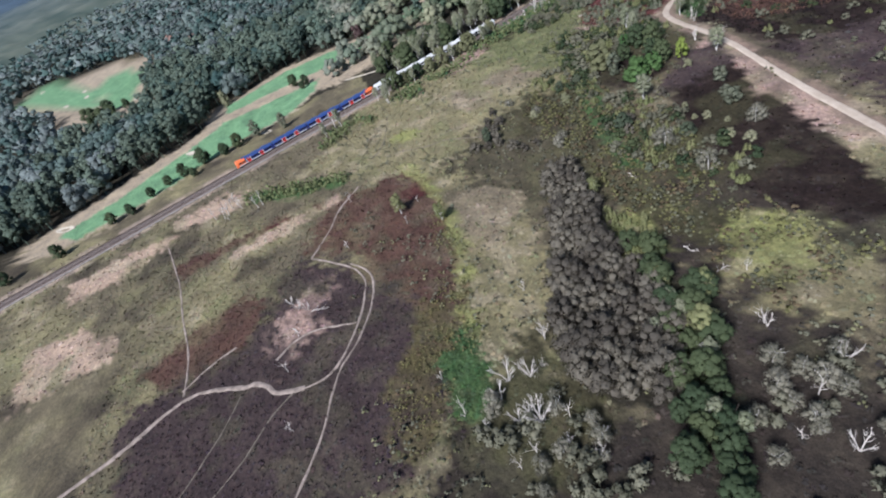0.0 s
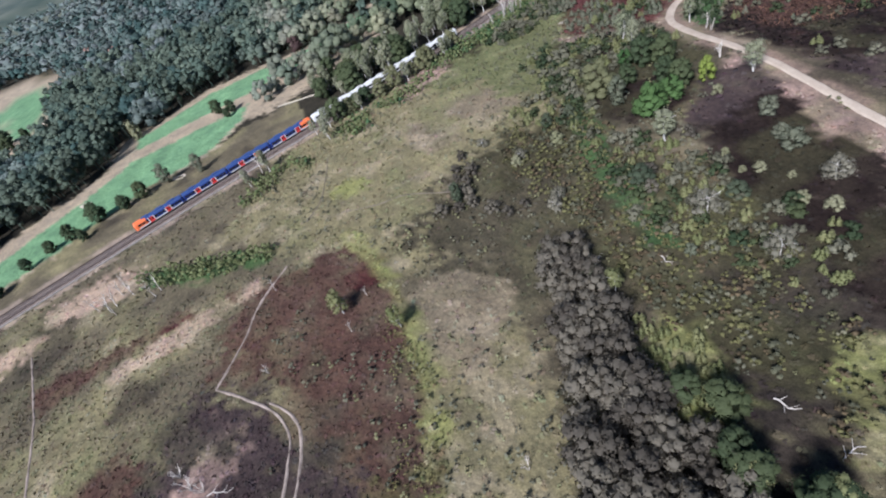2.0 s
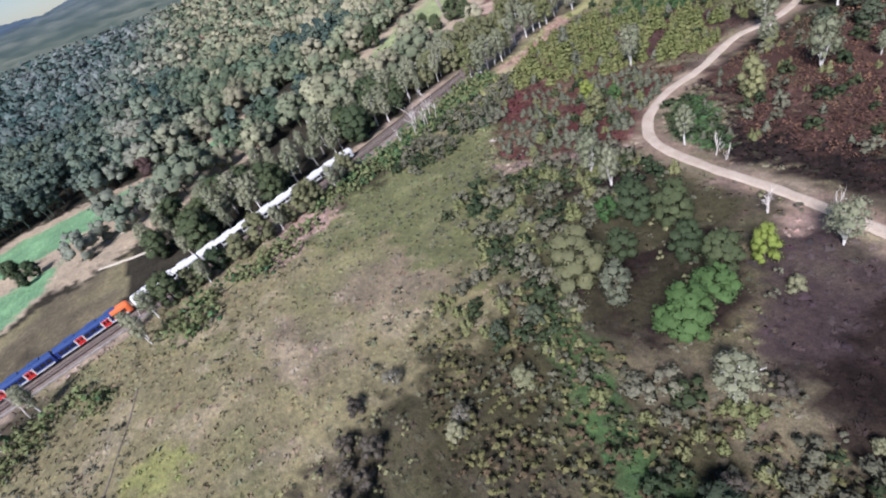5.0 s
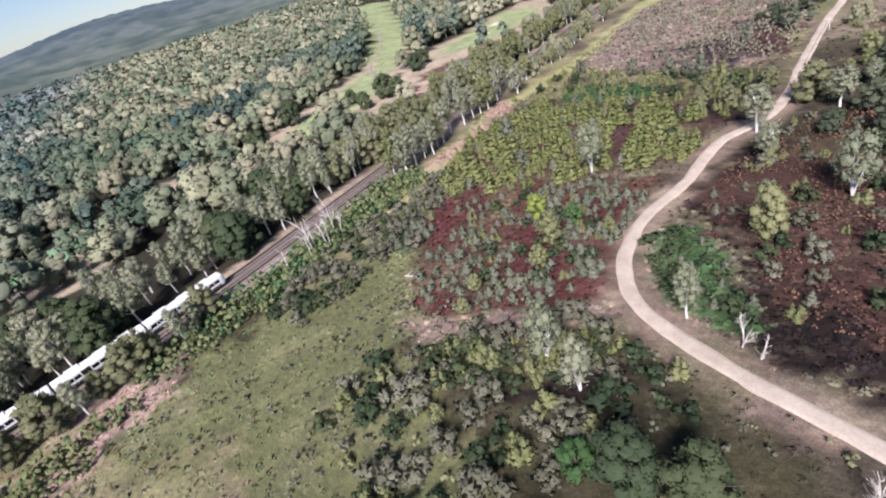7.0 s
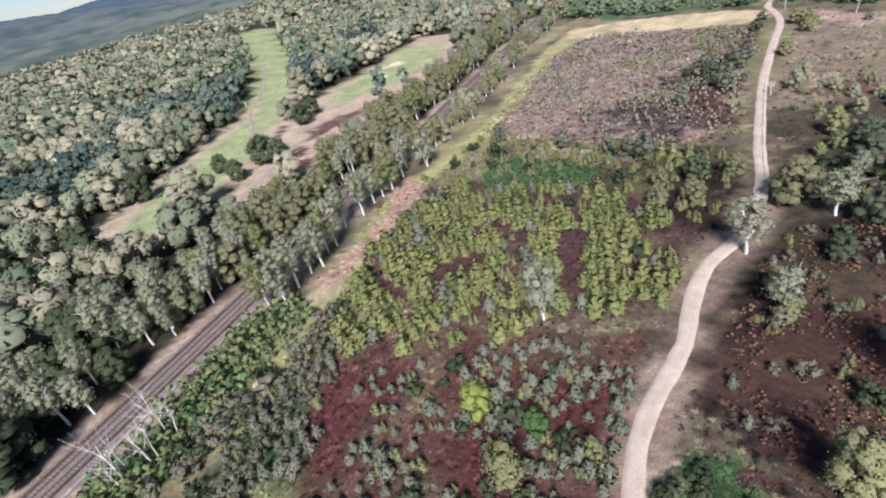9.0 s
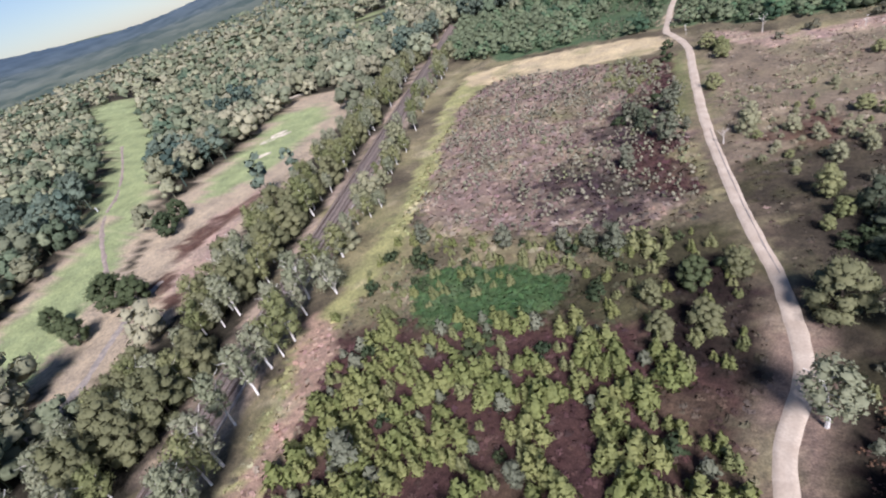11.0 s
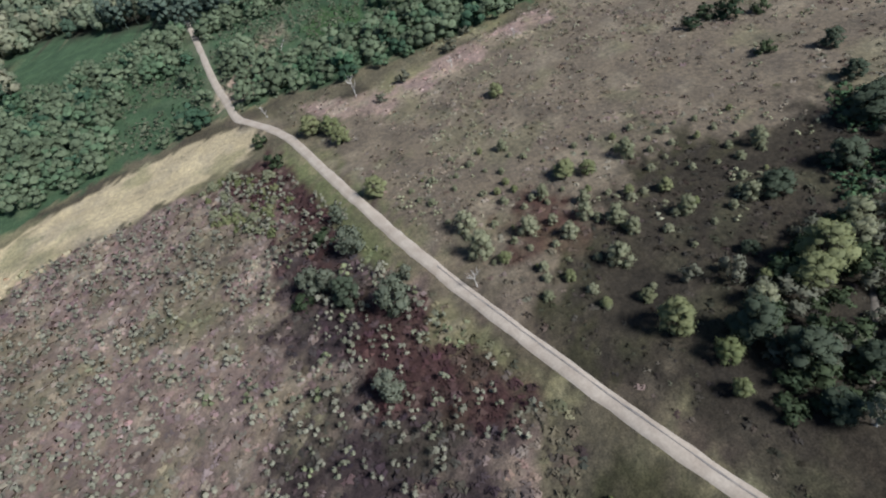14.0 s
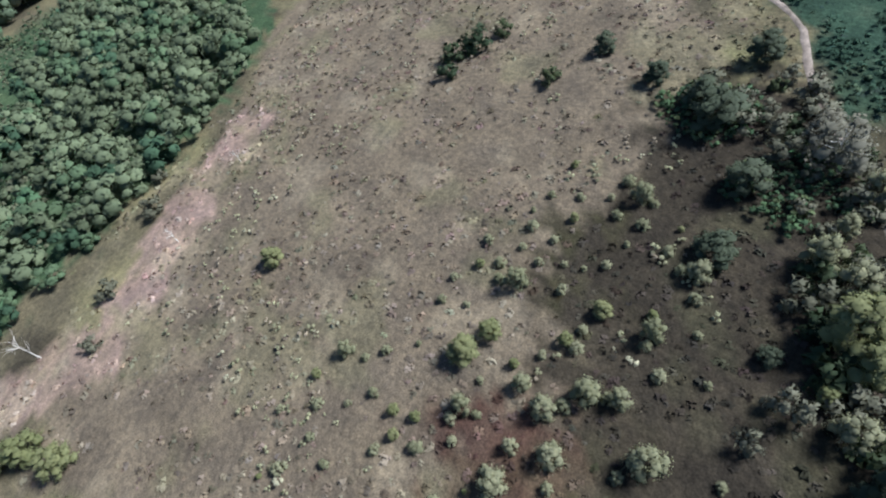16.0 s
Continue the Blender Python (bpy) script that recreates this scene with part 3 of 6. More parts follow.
region("fern", [(-150, 276), (-134, 284), (-76, 296), (-33, 288), (34, 288), (70, 300), (120, 360), (60, 420), (-60, 440), (-200, 430), (-230, 335)], 4.0)
region("maroon", [(-54, 195), (-49, 192), (-41, 179), (-42, 175), (-49, 172), (-56, 179), (-52, 184)], 3.0)
region("maroon", [(-41, 173), (-35, 169), (-30, 162), (-28, 154), (-35, 156), (-42, 162), (-46, 167)], 3.0)
# the wide field east of the path
DELL = [(57, 161), (62, 163.5), (68, 165.5), (77, 167.5), (84, 171), (90, 177), (100, 189), (150, 190), (150, 120), (84, 130), (60, 150)]
region("dun", [(-48, 255), (-10, 270), (34, 280), (60, 295), (110, 300), (110, 200), (60, 178), (30, 165), (0, 150), (-16, 148), (-32, 185), (-44, 225)], 3.0)
region("dun", [(-40, 262), (-10, 270), (34, 276), (56, 279), (70, 235), (40, 205), (8, 205), (-14, 220), (-36, 240)], 5.0)
region("pink", [(-52, 282), (-24, 266), (0, 274), (32, 281), (34, 268), (-2, 262), (-26, 252), (-46, 266)], 3.0)
region("olive", [(-30, 165), (-20, 150), (-8, 158), (20, 176), (40, 186), (20, 195), (-10, 182)], 5.0)
# shade among the trees, painted into the ground colour as dark brown patches
region("tree_shade", [(-12, 140), (-10, 158), (4, 166), (24, 176), (52, 186), (70, 172), (40, 150), (20, 135), (0, 130)], 7.0)
region("tree_shade", [(-22, 162), (-10, 184), (20, 190), (60, 184), (60, 150), (20, 130), (2, 118), (-5, 117), (-10, 132), (-15, 148)], 9.0)
region("russet", [(-22, 194), (-12, 197), (-4, 189), (-11, 180), (-22, 184)], 5.0)
region("dell", DELL, 2.0)
region("bracken", [(-44, 352), (-27, 368), (-10, 325), (-36, 316)], 4.0)
region("fern", NORTH_OPEN, 8.0)
region("pale", [(-84, 300), (-74, 330), (-70, 360), (-50, 362), (-58, 330), (-66, 306)], 6.0)


def cover_at(x, y):
    """Colour of the plant cover, region by region, with ragged edges."""
    x, y = np.asarray(x, float), np.asarray(y, float)
    wx, wy = fractal(x, y, 14, 11) - 0.5, fractal(x, y, 14, 21) - 0.5
    jx, jy = fractal(x, y, 3.5, 31) - 0.5, fractal(x, y, 3.5, 41) - 0.5
    c = np.empty((*x.shape, 3))
    c[:] = COVER["heath"]
    n = fractal(x, y, 22, 51)[..., None]
    c = c * (1 - np.clip((n - 0.45) * 4, 0, 1)) + np.array(COVER["grass"]) * np.clip((n - 0.45) * 4, 0, 1)
    n = fractal(x, y, 17, 61)[..., None]
    w = np.clip((n - 0.56) * 5, 0, 0.7)
    c = c * (1 - w) + np.array(COVER["brown"]) * w
    # dark woodland floor, its colour deepened further for the shade under the trees
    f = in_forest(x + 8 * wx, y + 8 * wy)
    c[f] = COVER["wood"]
    for kind, poly, rag in REGIONS:
        p = np.asarray(poly, float)
        lo, hi = p.min(0) - 12, p.max(0) + 12
        near = (x > lo[0]) & (x < hi[0]) & (y > lo[1]) & (y < hi[1])
        if not near.any():
            continue
        px, py = x[near], y[near]
        m = np.zeros(px.shape)
        hx, hy = value_noise(px, py, 1.7, 91) - 0.5, value_noise(px, py, 1.7, 95) - 0.5
        for k in (0.5, 0.8, 1.1, 1.4, 1.8):
            m += inside(poly, px + k * rag * (2.0 * wx[near] + 1.4 * jx[near] + 1.3 * hx), py + k * rag * (2.0 * wy[near] + 1.4 * jy[near] + 1.3 * hy)) / 5.0
        if kind in ("red", "russet", "rust", "pale", "mauve", "pink", "lime", "tan"):
            m = m * np.clip(0.62 + 1.7 * (fractal(px, py, 7, 211 + len(poly)) - 0.36), 0.3, 1)
        c[near] = c[near] * (1 - m[:, None]) + np.array(COVER[kind]) * m[:, None]
    cess = np.abs(np.abs(rail_side(x, y)) - 6.5)
    w = (np.clip(1.6 - cess / 1.6, 0, 1) * np.clip((fractal(x, y, 11, 161) - 0.3) * 4, 0, 0.85))[..., None]
    c = c * (1 - w) + np.array((0.30, 0.235, 0.19)) * w
    w = (np.clip(1.5 - np.abs(path_gap(x, y) - 1.5) / 2.7, 0, 1) * np.clip((fractal(x, y, 12, 171) - 0.34) * 5, 0.1, 0.85) * np.where((y > 118) | (x > 160), 0.25, 1.0))[..., None]
    c = c * (1 - w) + np.array((0.2, 0.145, 0.118)) * w
    open_land = (np.abs(x) < 400) & (np.abs(y) < 420) & (rail_side(x, y) > 5)
    light = np.clip((c.mean(-1, keepdims=True) - 0.08) / 0.06, 0.08, 1)
    dry = np.clip((fractal(x, y, 7, 131) - 0.60) * 6, 0, 0.5)[..., None] * open_land[..., None] * light
    c = c * (1 - dry) + np.array((0.30, 0.25, 0.18)) * dry
    moss = np.clip((fractal(x, y, 12, 141) - 0.60) * 6, 0, 0.45)[..., None] * open_land[..., None] * np.clip(light, 0.3, 1)
    c = c * (1 - moss) + np.array((0.13, 0.135, 0.065)) * moss
    shade = (0.78 + 0.44 * fractal(x, y, 5, 151))[..., None]
    c = c * shade
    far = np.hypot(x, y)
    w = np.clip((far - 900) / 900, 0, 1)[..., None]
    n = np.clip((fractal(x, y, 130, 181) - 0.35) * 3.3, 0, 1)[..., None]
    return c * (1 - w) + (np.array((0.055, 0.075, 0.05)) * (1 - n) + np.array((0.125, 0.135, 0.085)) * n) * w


def build_ground():
    def axis(lo, hi, step, end):
        a = list(np.arange(lo, hi + 0.1, step))
        s = step
        while a[-1] < end:
            s *= 1.16
            a.append(a[-1] + s)
        s = step
        while a[0] > -end:
            s *= 1.16
            a.insert(0, a[0] - s)
        return np.array(a)
    gx, gy = axis(-190, 246, 1.9, 4600), axis(-280, 320, 1.9, 4600)
    X, Y = np.meshgrid(gx, gy)
    Z = ground_z(X, Y)
    rs = np.abs(rail_side(X, Y))
    k = np.clip((rs - 5.5) / 6, 0, 1)
    Z = Z * k - 0.25 * (1 - k)
    V = np.stack([X, Y, Z], -1).reshape(-1, 3)
    n, m = X.shape
    i = (np.arange(n - 1)[:, None] * m + np.arange(m - 1)).ravel()
    F = np.stack([i, i + 1, i + 1 + m, i + m], 1)
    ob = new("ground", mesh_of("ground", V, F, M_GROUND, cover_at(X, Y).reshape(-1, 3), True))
    tagged(ob, "rolling heath of brown heather, olive grass and bracken", "heathland", kind="structure")


build_ground()


def build_hills():
    """Wooded hills on the horizon, a backdrop far beyond everything else, with blue haze painted into their colour."""
    ang = np.radians(np.linspace(50, 275, 640))
    rad = np.geomspace(1180, 4560, 60)
    A, Q = np.meshgrid(ang, rad)
    X, Y = Q * np.cos(A), Q * np.sin(A)
    bump = value_noise(X, Y, 24, 201)
    Z = ground_z(X, Y) + np.where(Q < 1200, -4, 6 + 11 * bump)
    # painted haze: tree colours give way to blue-grey with distance
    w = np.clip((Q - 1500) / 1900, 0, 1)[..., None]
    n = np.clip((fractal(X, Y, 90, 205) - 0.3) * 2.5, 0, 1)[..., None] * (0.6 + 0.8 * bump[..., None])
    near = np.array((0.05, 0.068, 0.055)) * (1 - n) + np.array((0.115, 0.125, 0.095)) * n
    hazed = np.array((0.055, 0.077, 0.1)) * (0.85 + 0.3 * n)
    m = X.shape[1]
    i = (np.arange(X.shape[0] - 1)[:, None] * m + np.arange(m - 1)).ravel()
    F = np.stack([i, i + 1, i + 1 + m, i + m], 1)
    ob = new("backdrop", mesh_of("backdrop", np.stack([X, Y, Z], -1).reshape(-1, 3), F, M_TINT, (near * (1 - w) + hazed * w).reshape(-1, 3), True))
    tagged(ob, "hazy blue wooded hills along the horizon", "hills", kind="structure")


build_hills()


TRODDEN = []


def ribbon(name, line, width, mat, lift=0.05, rag=0.35, seed=1, crown=0.0, cross=5):
    """A strip along a line that follows the ground, with worn edges."""
    p = catmull(line, 1.2)
    TRODDEN.append(np.c_[p, np.full(len(p), width)])
    d = np.gradient(p, axis=0)
    d /= np.linalg.norm(d, axis=1, keepdims=True)
    nrm = np.stack([d[:, 1], -d[:, 0]], 1)
    ws = width * (0.5 + rag * (value_noise(p[:, 0], p[:, 1], 2.5, seed) - 0.5))
    we = width * (0.5 + rag * (value_noise(p[:, 0] + 90, p[:, 1], 2.5, seed + 3) - 0.5))
    V = []
    for s in np.linspace(-1, 1, cross):
        q = p + nrm * (s * np.where(s < 0, ws, we))[:, None]
        z = ground_z(q[:, 0], q[:, 1]) + lift + crown * (1 - s * s) - (0.35 if abs(s) == 1 else 0.0)
        V.append(np.c_[q, z])
    V = np.stack(V, 1).reshape(-1, 3)
    n = len(p)
    F = [(i * cross + k, i * cross + k + 1, (i + 1) * cross + k + 1, (i + 1) * cross + k) for i in range(n - 1) for k in range(cross - 1)]
    return new(name, mesh_of(name, V, F, mat, None, True))

# ---- railway ----


def rail_point(s):
    """Point and heading of the middle line s metres along it."""
    seg = np.linalg.norm(np.diff(RAIL, axis=0), axis=1)
    cum = np.r_[0, np.cumsum(seg)]
    x, y = np.interp(s, cum, RAIL[:, 0]), np.interp(s, cum, RAIL[:, 1])
    x2, y2 = np.interp(s + 1.5, cum, RAIL[:, 0]), np.interp(s + 1.5, cum, RAIL[:, 1])
    d = np.array([x2 - x, y2 - y])
    return np.array([x, y]), d / np.linalg.norm(d)


RAIL_LEN = float(np.linalg.norm(np.diff(RAIL, axis=0), axis=1).sum()) - 3
TRACKS = (-1.75, 1.75)
BED = 0.3


def along(profile, name, mat, kind_label, s0=0.0, s1=None, step=3.0):
    """Sweep a cross-section (offset, height) along the railway."""
    s1 = s1 or RAIL_LEN
    ss = np.arange(s0, s1, step)
    V, F, m = [], [], len(profile)
    for s in ss:
        p, d = rail_point(s)
        for o, z in profile:
            V.append((p[0] + d[1] * o, p[1] - d[0] * o, z))
    for i in range(len(ss) - 1):
        for k in range(m - 1):
            F.append((i * m + k, i * m + k + 1, (i + 1) * m + k + 1, (i + 1) * m + k))
    return new(name, mesh_of(name, V, F, mat))


bed = along([(-5.2, -0.35), (-3.9, BED - 0.05), (-3.2, BED), (-0.3, BED), (0.0, BED - 0.08), (0.3, BED), (3.2, BED), (3.9, BED - 0.05), (5.2, -0.35)], "track_bed", M_BALLAST, "")
tagged(bed, "brown stone ballast bed under two railway tracks", "track bed", kind="structure")
for o in TRACKS:
    for g in (-0.75, 0.75):
        c = o + g
        r = along([(c - 0.07, BED + 0.02), (c - 0.04, BED + 0.2), (c + 0.04, BED + 0.2), (c + 0.07, BED + 0.02)], "rail", M_RAIL, "", step=2.0)
        tagged(r, "long rusty steel running rail", "rail", "running rails", "structure")
    c = o + (1.25 if o > 0 else -1.25)
    r = along([(c - 0.06, BED + 0.05), (c - 0.06, BED + 0.24), (c + 0.06, BED + 0.24), (c + 0.06, BED + 0.05)], "conductor_rail", M_RAIL, "", step=2.0)
    tagged(r, "dark conductor rail outside the running rails", "rail", "", "structure")
tr = along([(4.6, -0.2), (4.6, 0.22), (5.1, 0.22), (5.1, -0.2)], "cable_trough", M_CONCRETE, "", 100, 640)
tagged(tr, "pale concrete cable trough beside the track", "cable trough", kind="structure")


def build_sleepers():
    V, F, n = [], [], 0
    for o in TRACKS:
        for s in np.arange(60, 800, 0.68):
            p, d = rail_point(s)
            r = np.array([d[1], -d[0]])
            for a, b in ((-1.28, -0.12), (1.28, -0.12), (1.28, 0.12), (-1.28, 0.12)):
                q = p + r * (o + a) + d * b
                V.append((*q, BED + 0.05))
            F.append((n, n + 1, n + 2, n + 3))
            for k in range(4):
                q = V[n + k]
                V.append((q[0], q[1], BED - 0.03))
            F.extend((n + k, n + 4 + k, n + 4 + (k + 1) % 4, n + (k + 1) % 4) for k in range(4))
            n += 8
    ob = new("sleepers", mesh_of("sleepers", V, F, M_SLEEPER))
    tagged(ob, "weathered sleepers laid in the ballast under the rails", "sleepers", kind="stuff")


build_sleepers()

# ---- paths ----
tagged(ribbon("sandy_path", MAIN_PATH, 3.3, M_PATH, 0.16, 0.12, 3, 0.04, 7), "pale sandy gravel path winding over the heath", "path", kind="structure")
tagged(ribbon("bare_track", [(168, -252), (156, -226), (150, -212), (145, -200), (138, -189), (135, -180), (139, -167), (141, -160), (146, -155), (148, -147)], 2.0, M_TRACK, 0.16, 0.5, 5), "worn pale dirt track through dark heather", "track", kind="structure")
tagged(ribbon("wheel_rut", [(147, -151), (148, -146), (146, -139), (139, -134), (130, -130), (120, -127.5), (113, -127), (106, -130), (98, -138), (92, -145)], 1.0, M_TRACK, 0.14, 0.6, 17), "pale wheel rut of the curving dirt track", "track", kind="structure")
tagged(ribbon("wheel_rut", [(186, -153), (174, -147), (163, -142), (154, -139.5), (146, -136.5), (139, -131.5), (130, -127.3), (121, -125), (114, -124.4), (108, -126.5), (103, -131)], 0.9, M_TRACK, 0.14, 0.6, 6), "second pale wheel rut of the curving dirt track", "track", kind="structure")
tagged(ribbon("sandy_track", [(-76, -122), (-71, -107), (-70, -92), (-78, -80)], 2.4, M_SAND, 0.14, 0.5, 31), "pale sandy track between railway and fairway", "track", kind="structure")
tagged(ribbon("sandy_track", [(-98, -122), (-100, -114), (-103, -107)], 2.6, M_SAND, 0.14, 0.5, 32), "short pale sandy strip beside the fairway", "track", kind="structure")
tagged(ribbon("golf_strip", [(-122, -70), (-117, -62), (-118, -56), (-129, -50), (-144, -45), (-159, -30)], 2.2, M_TRACK, 0.14, 0.4, 33), "pale gravel path on the golf course", "path", kind="structure")
# grey ribbon laid in for a shadowed band, not a built path
tagged(ribbon("golf_strip", [(-140, 38), (-148, 52), (-159, 65), (-166, 74), (-173, 87)], 3.2, M_RUT, 0.14, 0.4, 35), "grey strip painted as a shadow beside the dry fairway", "path", kind="structure")
tagged(ribbon("golf_strip", [(-196, 78), (-209, 83), (-253, 99), (-277, 110), (-310, 131), (-364, 157), (-430, 185)], 2.6, M_TRACK, 0.14, 0.5, 34), "worn pale path along the long fairway", "path", kind="structure")
tagged(ribbon("foot_track", [(147, -149), (153, -156), (163, -163), (172, -172)], 0.5, M_FAINT, 0.12, 0.9, 14), "faint trodden dirt line in dark heather", "track", kind="structure")
tagged(ribbon("foot_track", [(142, -166), (152, -170), (160, -175), (168, -180)], 0.5, M_FAINT, 0.12, 0.9, 15), "faint trodden dirt line in dark heather", "track", kind="structure")
tagged(ribbon("foot_track", [(134, -156), (129, -150), (128, -143), (130, -136), (131, -131)], 0.8, M_TRACK, 0.12, 0.9, 16), "pale worn line inside the track's loop", "track", kind="structure")
tagged(ribbon("foot_track", [(134, -185), (124, -186), (114, -188), (95, -194), (77, -199), (58, -206), (43, -212)], 0.9, M_TRACK, 0.12, 0.6, 7), "thin trodden dirt line through brown heath", "track", kind="structure")
tagged(ribbon("foot_track", [(132, -186), (126, -178), (122, -170)], 0.8, M_TRACK, 0.12, 0.6, 8), "short trodden dirt line in dark heather", "track", kind="structure")
tagged(ribbon("foot_track", [(92, -145), (80, -138), (66, -132), (56, -124)], 0.9, M_TRACK, 0.12, 0.8, 9), "faint trodden dirt line in reddish heath", "track", kind="structure")
tagged(ribbon("foot_track", [(1, -104), (18, -107), (31, -111), (38, -116)], 0.5, M_FAINT, 0.12, 0.8, 12), "faint trodden line across olive grass", "track", kind="structure")
tagged(ribbon("foot_track", [(57, -67), (53, -74), (47, -83), (46, -92), (41, -104)], 0.5, M_FAINT, 0.12, 0.8, 13), "faint trodden line across olive grass", "track", kind="structure")
tagged(ribbon("woodland_track", [(50, 160), (55, 162), (61, 165), (67, 167), (76, 169), (81.5, 171.5), (87, 176), (96, 186), (108, 202)], 1.9, M_TRACK, 0.12, 0.4, 10), "bare earth track beside dark trees", "track", kind="structure")
tagged(ribbon("woodland_track", [(4, 134), (12, 142), (17, 146), (20, 149), (23, 151), (27, 152), (31, 152), (40, 155), (48.5, 159.3)], 1.2, M_FAINT, 0.12, 0.4, 10), "dark trodden earth track under pale trees", "track", kind="structure")

i0, i1 = (int(np.argmin(np.abs(PATH_LINE[:, 1] - q) + 0.001 * np.abs(PATH_LINE[:, 0]))) for q in (128, 200))
rut = PATH_LINE[i0:i1:4]
d = np.gradient(rut, axis=0)
d /= np.linalg.norm(d, axis=1, keepdims=True)
rut = rut + np.stack([d[:, 1], -d[:, 0]], 1) * 0.55
tagged(ribbon("path_rut", rut.tolist(), 0.5, M_RUT, 0.235, 0.7, 21), "dark worn wheel rut along the gravel path", "rut", kind="structure")

# ---- plants ----
KINDS = {}


def trunk_mesh(name, h, r, rng, limbs, lean=0.06, mat=None, top=0.8, spread=0.3, bare=False):
    top_x, top_y = rng.normal(size=2) * lean * h
    pts = [(top_x * t * t + rng.normal() * 0.01 * h, top_y * t * t + rng.normal() * 0.01 * h, h * top * t) for t in np.linspace(0, 1, 6)]
    pts[0] = (0, 0, -0.3)
    pieces = [tube(pts, np.linspace(r, r * 0.3, 6), 6)]
    for k in range(limbs):
        t = rng.uniform(0.35, 0.9)
        i = min(4, int(t * 5))
        p0 = np.array(pts[i]) + (np.array(pts[i + 1]) - pts[i]) * (t * 5 - i)
        a = k * 2.4 + rng.uniform(-0.5, 0.5)
        q = spread * h * rng.uniform(0.6, 1.2)
        d = np.array([math.cos(a) * q, math.sin(a) * q, h * rng.uniform(0.12, 0.3)])
        p1 = p0 + d * 0.5 + rng.normal(size=3) * 0.02 * h
        p2 = p0 + d
        pieces.append(tube([p0, p1, p2], [r * 0.4, r * 0.26, r * 0.1], 4))
        if bare:
            for _ in range(5):
                e = d * 0.5 + rng.normal(size=3) * 0.11 * h + (0, 0, 0.08 * h)
                s = p0 + d * rng.uniform(0.3, 0.9)
                pieces.append(tube([s, s + e * 0.5 + rng.normal(size=3) * 0.02 * h, s + e], [r * 0.2, r * 0.12, r * 0.05], 3))
    V, F = joined(pieces)
    return mesh_of(name, V, F, mat or M_BARK)


def stems_mesh(name, h, r, rng, count, spread, mat, forks=3, twigs=0):
    """Several stems leaning apart from one foot, each forking upwards."""
    pieces = []
    for k in range(count):
        a = 2 * math.pi * (k + rng.uniform(-0.3, 0.3)) / count
        q, top = spread * h * rng.uniform(0.55, 1.1), h * rng.uniform(0.75, 1.0)
        pts = [np.array((q * t ** 1.2 * math.cos(a + 0.3 * t), q * t ** 1.2 * math.sin(a + 0.3 * t), -0.3 + (top + 0.3) * t)) + rng.normal(size=3) * 0.012 * h * (t > 0) for t in np.linspace(0, 1, 6)]
        pieces.append(tube(pts, np.linspace(r, r * 0.25, 6), 6))
        for f in range(forks):
            t = rng.uniform(0.3, 0.85)
            i = min(4, int(t * 5))
            p0 = pts[i] + (pts[i + 1] - pts[i]) * (t * 5 - i)
            b = a + rng.uniform(-1.3, 1.3)
            d = np.array((math.cos(b), math.sin(b), rng.uniform(0.7, 1.6))) * h * (1.05 - t) * 0.32
            p1, p2 = p0 + d * 0.5 + rng.normal(size=3) * 0.015 * h, p0 + d
            pieces.append(tube([p0, p1, p2], [r * 0.45, r * 0.3, r * 0.1], 4))
            for _ in range(twigs):
                w = p0 + d * rng.uniform(0.4, 1.0)
                e = d * 0.4 + rng.normal(size=3) * 0.06 * h + (0, 0, 0.04 * h)
                pieces.append(tube([w, w + e * 0.5, w + e], [r * 0.2, r * 0.13, r * 0.05], 3))
    V, F = joined(pieces)
    return mesh_of(name, V, F, mat)


def oak_shape(s):
    return math.sqrt(max(0.1, 1 - (0.95 * s) ** 2)) * min(1, 0.55 + 1.6 * s)


def birch_shape(s):
    return (0.55 + 0.5 * s if s < 0.5 else 0.8 * (1.35 - s) / 0.85 + 0.08)


def full_shape(s):
    return math.sqrt(max(0.05, 1 - s * s * 0.9))


